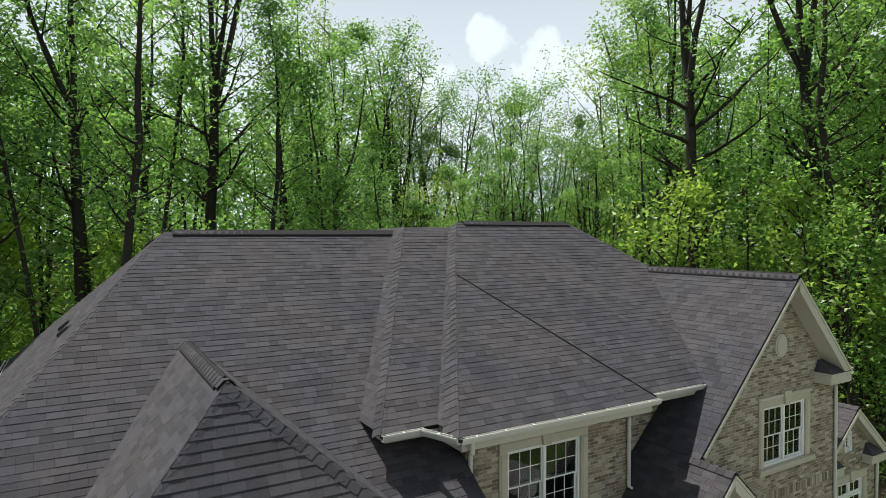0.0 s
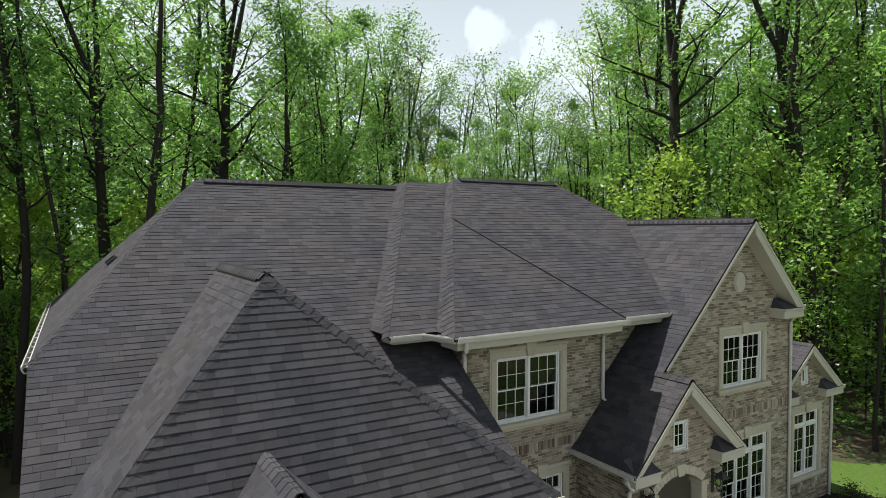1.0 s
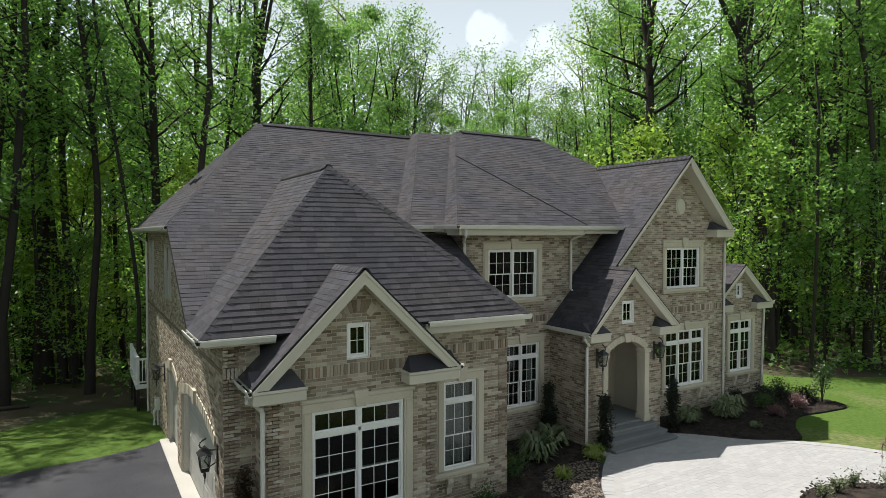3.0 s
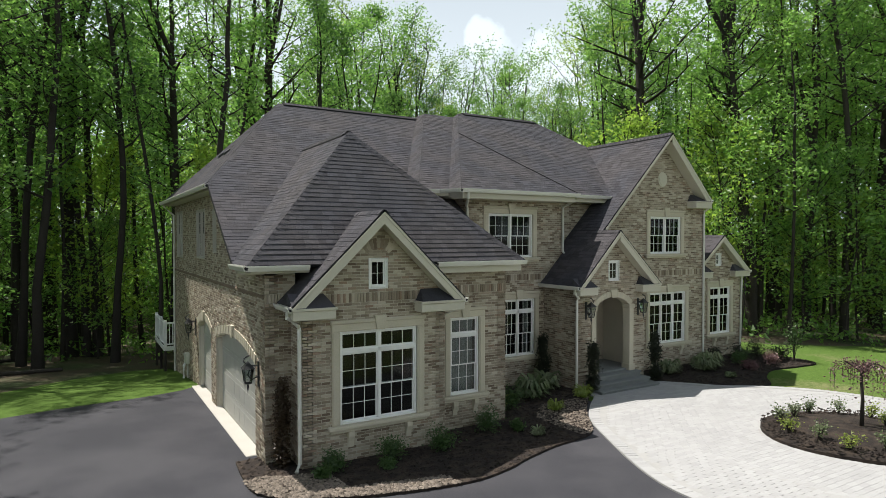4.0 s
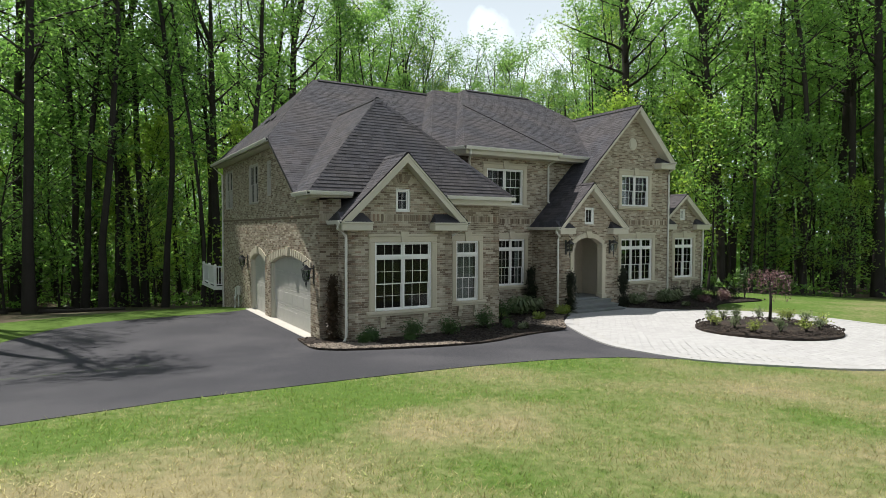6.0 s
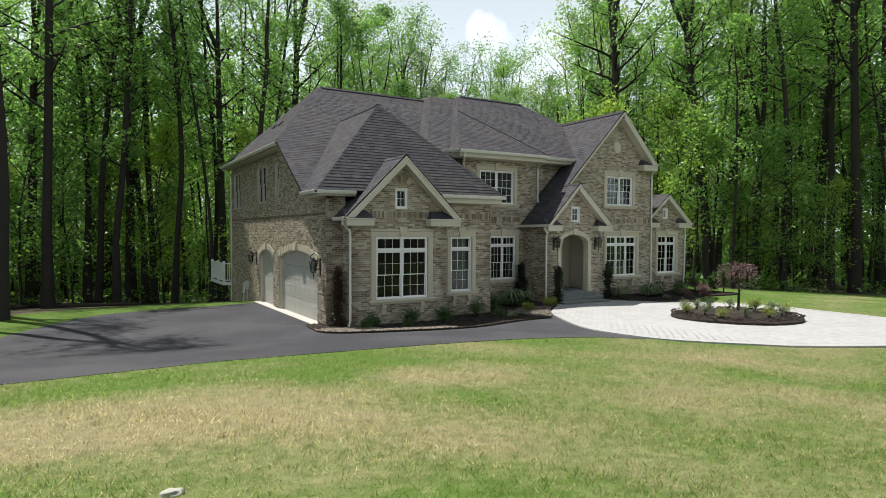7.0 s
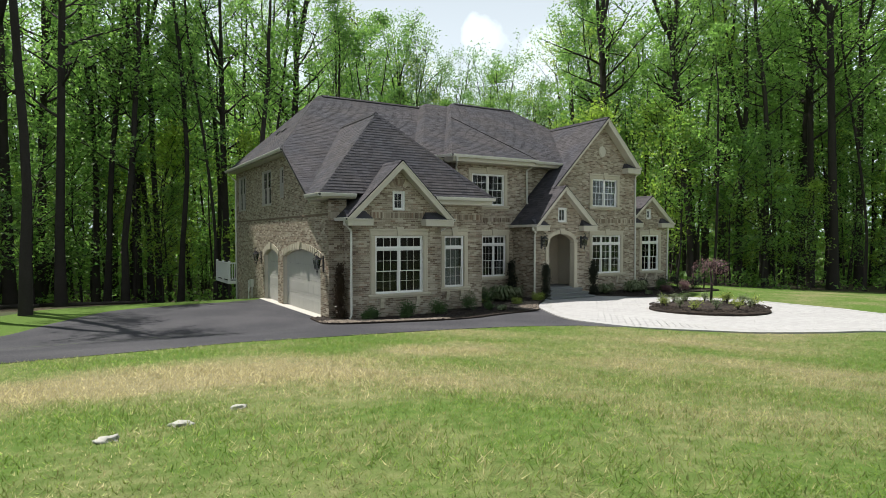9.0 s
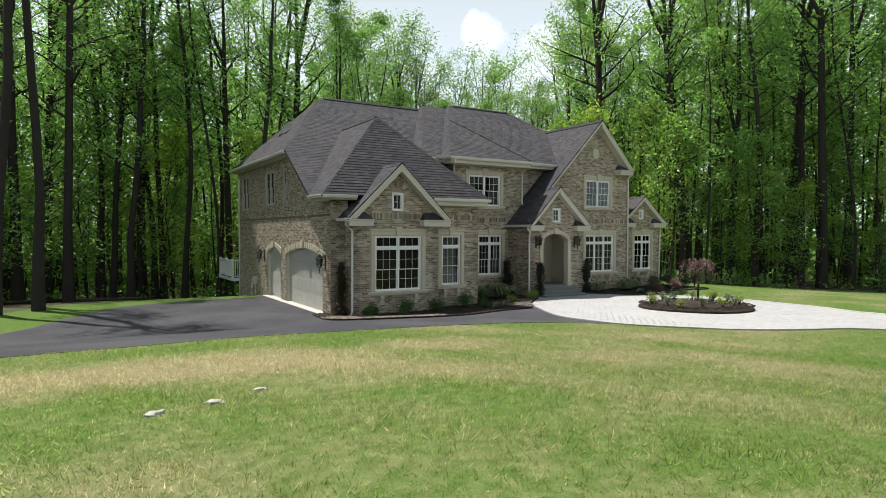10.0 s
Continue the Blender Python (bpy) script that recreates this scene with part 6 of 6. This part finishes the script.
for i in range(9):
    x, y = rl.uniform(-20, -7), rl.uniform(14.5, 27)
    a, ln, r = rl.uniform(-0.6, 0.6), rl.uniform(2, 6), rl.uniform(0.06, 0.16)
    n = 6
    pts = [(x + math.cos(a) * ln * k / n, y + math.sin(a) * ln * k / n + rl.gauss(0, 0.05), gz(x + math.cos(a) * ln * k / n, y + math.sin(a) * ln * k / n) + r * 0.8) for k in range(n + 1)]
    lg = thing("fallen_log", "weathered fallen log among dead leaves", "log", "fallen logs")
    part("stem", tube(pts, [r * (1 - 0.06 * k) for k in range(n + 1)], 8), BARK, lg)
    part("stub", tube([pts[2], (pts[2][0] + 0.1, pts[2][1] + 0.2, pts[2][2] + 0.45)], [r * 0.35, r * 0.15], 5), BARK, lg)
for i, (x, y, s) in enumerate(((-7.74, -16.2, 0.075), (-7.2, -16.0, 0.068), (-6.64, -15.6, 0.065))):
    bm = bmesh.new()
    bmesh.ops.create_icosphere(bm, subdivisions=3, radius=1.0)
    for v in bm.verts:
        n = noise.noise(v.co * 1.7 + Vector((i * 7, 0, 0)))
        v.co = Vector((v.co.x * s * 1.2, v.co.y * s * 0.85, v.co.z * s * 0.48)) * (1 + 0.7 * n)
    me = bpy.data.meshes.new("lawn_rock")
    bm.to_mesh(me)
    bm.free()
    me.materials.append(ROCK)
    me.polygons.foreach_set("use_smooth", [True] * len(me.polygons))
    o = tagged(new("lawn_rock", me), "flat pale grey rock lying in the lawn", "rock", "lawn rocks")
    o.location = (x, y, gz(x, y) + 0.03)

# ---- grass blades where the camera comes close ----
rg = np.random.RandomState(12)


def blades(n, area, near, h, w):
    x0, x1, y0, y1 = area
    x, y = rg.uniform(x0, x1, n * 3), rg.uniform(y0, y1, n * 3)
    d = np.hypot(x + 7.6, y + 20.5)
    p = np.clip((near / np.maximum(d, 1.0)) ** 1.3, 0.0, 1.0)
    ok = rg.uniform(0, 1, n * 3) < p
    edge = np.interp(x, [-34, -18, -9.5, -6.5, -4.5, -2.5, -0.5, 1.5, 3.4, 5.2, 6.7, 7.7, 9.3, 11.2, 13.5, 17, 21], [-9.7, -9.2, -8.9, -8.55, -8.2, -7.85, -7.55, -7.4, -7.4, -7.7, -8.5, -9.4, -10.8, -12.2, -13.3, -15, -17])
    ok &= y < edge + rg.normal(0, 0.05, n * 3)
    x, y = x[ok][:n], y[ok][:n]
    d = d[ok][:n]
    m = len(x)
    z = ground_z(x, y) + 0.02
    a = rg.uniform(0, 6.28, m)
    hh = h * rg.uniform(0.4, 1.3, m) * (0.75 + 0.5 * np.sin(x * 1.3 + y * 0.7) ** 2)
    ww = w * (1 + d * 0.045) * rg.uniform(0.7, 1.3, m)
    bx, by = rg.normal(0, 0.75, m) * hh, rg.normal(0, 0.75, m) * hh
    v = np.stack([np.stack([x - np.cos(a) * ww, y - np.sin(a) * ww, z], 1), np.stack([x + np.cos(a) * ww, y + np.sin(a) * ww, z], 1), np.stack([x + bx, y + by, z + hh], 1)], 1).reshape(-1, 3)
    return v, np.arange(m * 3).reshape(-1, 3)


v, q = blades(430000, (-24, 22, -27, -5.5), 6.8, 0.045, 0.0038)
tagged(new("grass", fast_mesh("grass", v, q, GRASS)), "short lawn grass with dry straw-coloured blades", "grass", "", "stuff")

# ---- pavers of the forecourt ----
PW, PH, PJ = 0.30, 0.15, 0.0025
rp = random.Random(8)
pv, pf, singles = [], [], []
y, n = -19.0, 0
while y < 1.3:
    x = 6.2 + (n % 2) * PW / 2
    while x < 24.0:
        cx, cy = x + PW / 2, y + PH / 2
        if in_court(cx, cy) and not in_isl(cx, cy) and all(in_court(cx + a * 0.36, cy + b * 0.30) for a in (-1, 1) for b in (-1, 1)):
            if cx < 10.6 and -8.5 < cy < -1.2 and len(singles) < 300:
                singles.append((cx, cy))
            else:
                z = gz(cx, cy) + 0.066 + rp.uniform(0, 0.002)
                o = len(pv)
                for e, zz in ((0.0, z - 0.02), (0.003, z + 0.005)):
                    pv += [(x + PJ + e, y + PJ + e, zz), (x + PW - e, y + PJ + e, zz), (x + PW - e, y + PH - e, zz), (x + PJ + e, y + PH - e, zz)]
                pf += [(o + 4, o + 5, o + 6, o + 7), (o, o + 1, o + 5, o + 4), (o + 1, o + 2, o + 6, o + 5), (o + 2, o + 3, o + 7, o + 6), (o + 3, o, o + 4, o + 7)]
        x += PW
    y += PH
    n += 1
o = part("pavers", (pv, pf), PAVER, court)
o["kind"] = "stuff"
pm = []
for ee, zz in ((0.0, -0.02), (0.003, 0.005)):
    pm += [(-PW / 2 + PJ + ee, -PH / 2 + PJ + ee, zz), (PW / 2 - ee, -PH / 2 + PJ + ee, zz), (PW / 2 - ee, PH / 2 - ee, zz), (-PW / 2 + PJ + ee, PH / 2 - ee, zz)]
paver_mesh = make_mesh("paver", (pm, [(4, 5, 6, 7), (0, 1, 5, 4), (1, 2, 6, 5), (2, 3, 7, 6), (3, 0, 4, 7)]), PAVER)
for cx, cy in singles:
    o = new("paver", paver_mesh)
    o.parent = court
    o.location = (cx, cy, gz(cx, cy) + 0.068)
# border course along the court's rim
for i in range(0, len(court_line)):
    a, b = Vector(court_line[i]), Vector(court_line[(i + 1) % len(court_line)])
    if a.y < -15.5:
        continue
    k = max(1, round((b - a).length / 0.16))
    for j in range(k):
        p = a.lerp(b, (j + 0.5) / k)
        nrm = Vector((-(b - a).y, (b - a).x)).normalized()
        p += nrm * (0.16 if in_court(*(p + nrm * 0.1)) else -0.16)
        o = new("border_paver", paver_mesh)
        o.parent = court
        o.matrix_basis = Matrix.Translation((p.x, p.y, gz(p.x, p.y) + 0.072)) @ Matrix.Rotation(math.atan2(b.y - a.y, b.x - a.x) + math.pi / 2, 4, "Z")


# ---- bricks and shingles, last ----
half = Vector((0.1015, 0, 0.03025))
brick_one = None
for w in WALLS:
    rows = w.lay()
    loose = []
    if w.ob.name == "wing_bay_wall":
        loose = [r for r in rows if r[4] and 0.0 < r[1] < 5.2][:300]
        keep = set(id(r) for r in loose)
        rows = [r for r in rows if id(r) not in keep]
    if rows:
        ob = part("brickwork", brick_mesh(w, rows), BRICK, w.ob)
        ob["kind"] = "stuff"
    if loose:
        unit = [(0.0, 0.0, 0.203, 0.0605, True, 0.008)]
        vs, fs = brick_mesh(w, unit)
        brick_one = make_mesh("brick", ([(a, b - w.at, c) for a, b, c in vs], fs), BRICK)
        for r in loose:
            o = new("brick", brick_one)
            o.parent = w.ob
            o.location = (r[0], w.at + 0.008 - r[5], r[1])

rng_s = random.Random(77)
LINED = ("left_roof", "step_roof", "right_roof", "bay_roof")
for ob, slopes in ROOFS:
    allv, allf = [], []
    for i, s in enumerate(slopes):
        tabs = s.courses(rng_s, thick=(0.0215, 0.022, 0.023) if ob.name == "wing_roof" and i == 0 else (0.009, 0.0115, 0.0145) if i == 0 and ob.name in LINED else (0.008, 0.010, 0.013))
        if ob.name == "wing_roof" and i == 0:
            full = [t for t in tabs if abs(t[1] - t[0] - (t[3] - t[2])) < 1e-4 and t[1] - t[0] > 0.15][-300:]
            ids = set(id(t) for t in full)
            tabs = [t for t in tabs if id(t) not in ids]
            shapes = []
            for wdt in (0.18, 0.22, 0.26, 0.30, 0.34):
                shapes.append((wdt, make_mesh("shingle", shingle_mesh(s, [(0, wdt, 0, wdt, 0, 0.148, 0.015)]), SHINGLE)))
            for t in full:
                wdt, me = min(shapes, key=lambda a: abs(a[0] - (t[1] - t[0])))
                o = new("shingle", me)
                o.parent = ob
                o.location = Vector(s.at(t[0], t[4], 0)) - s.o
        v, f = shingle_mesh(s, tabs)
        k = len(allv)
        allv += v
        allf += [tuple(j + k for j in q) for q in f]
    o = part("shingles", (allv, allf), SHINGLE, ob)
    o["kind"] = "stuff"
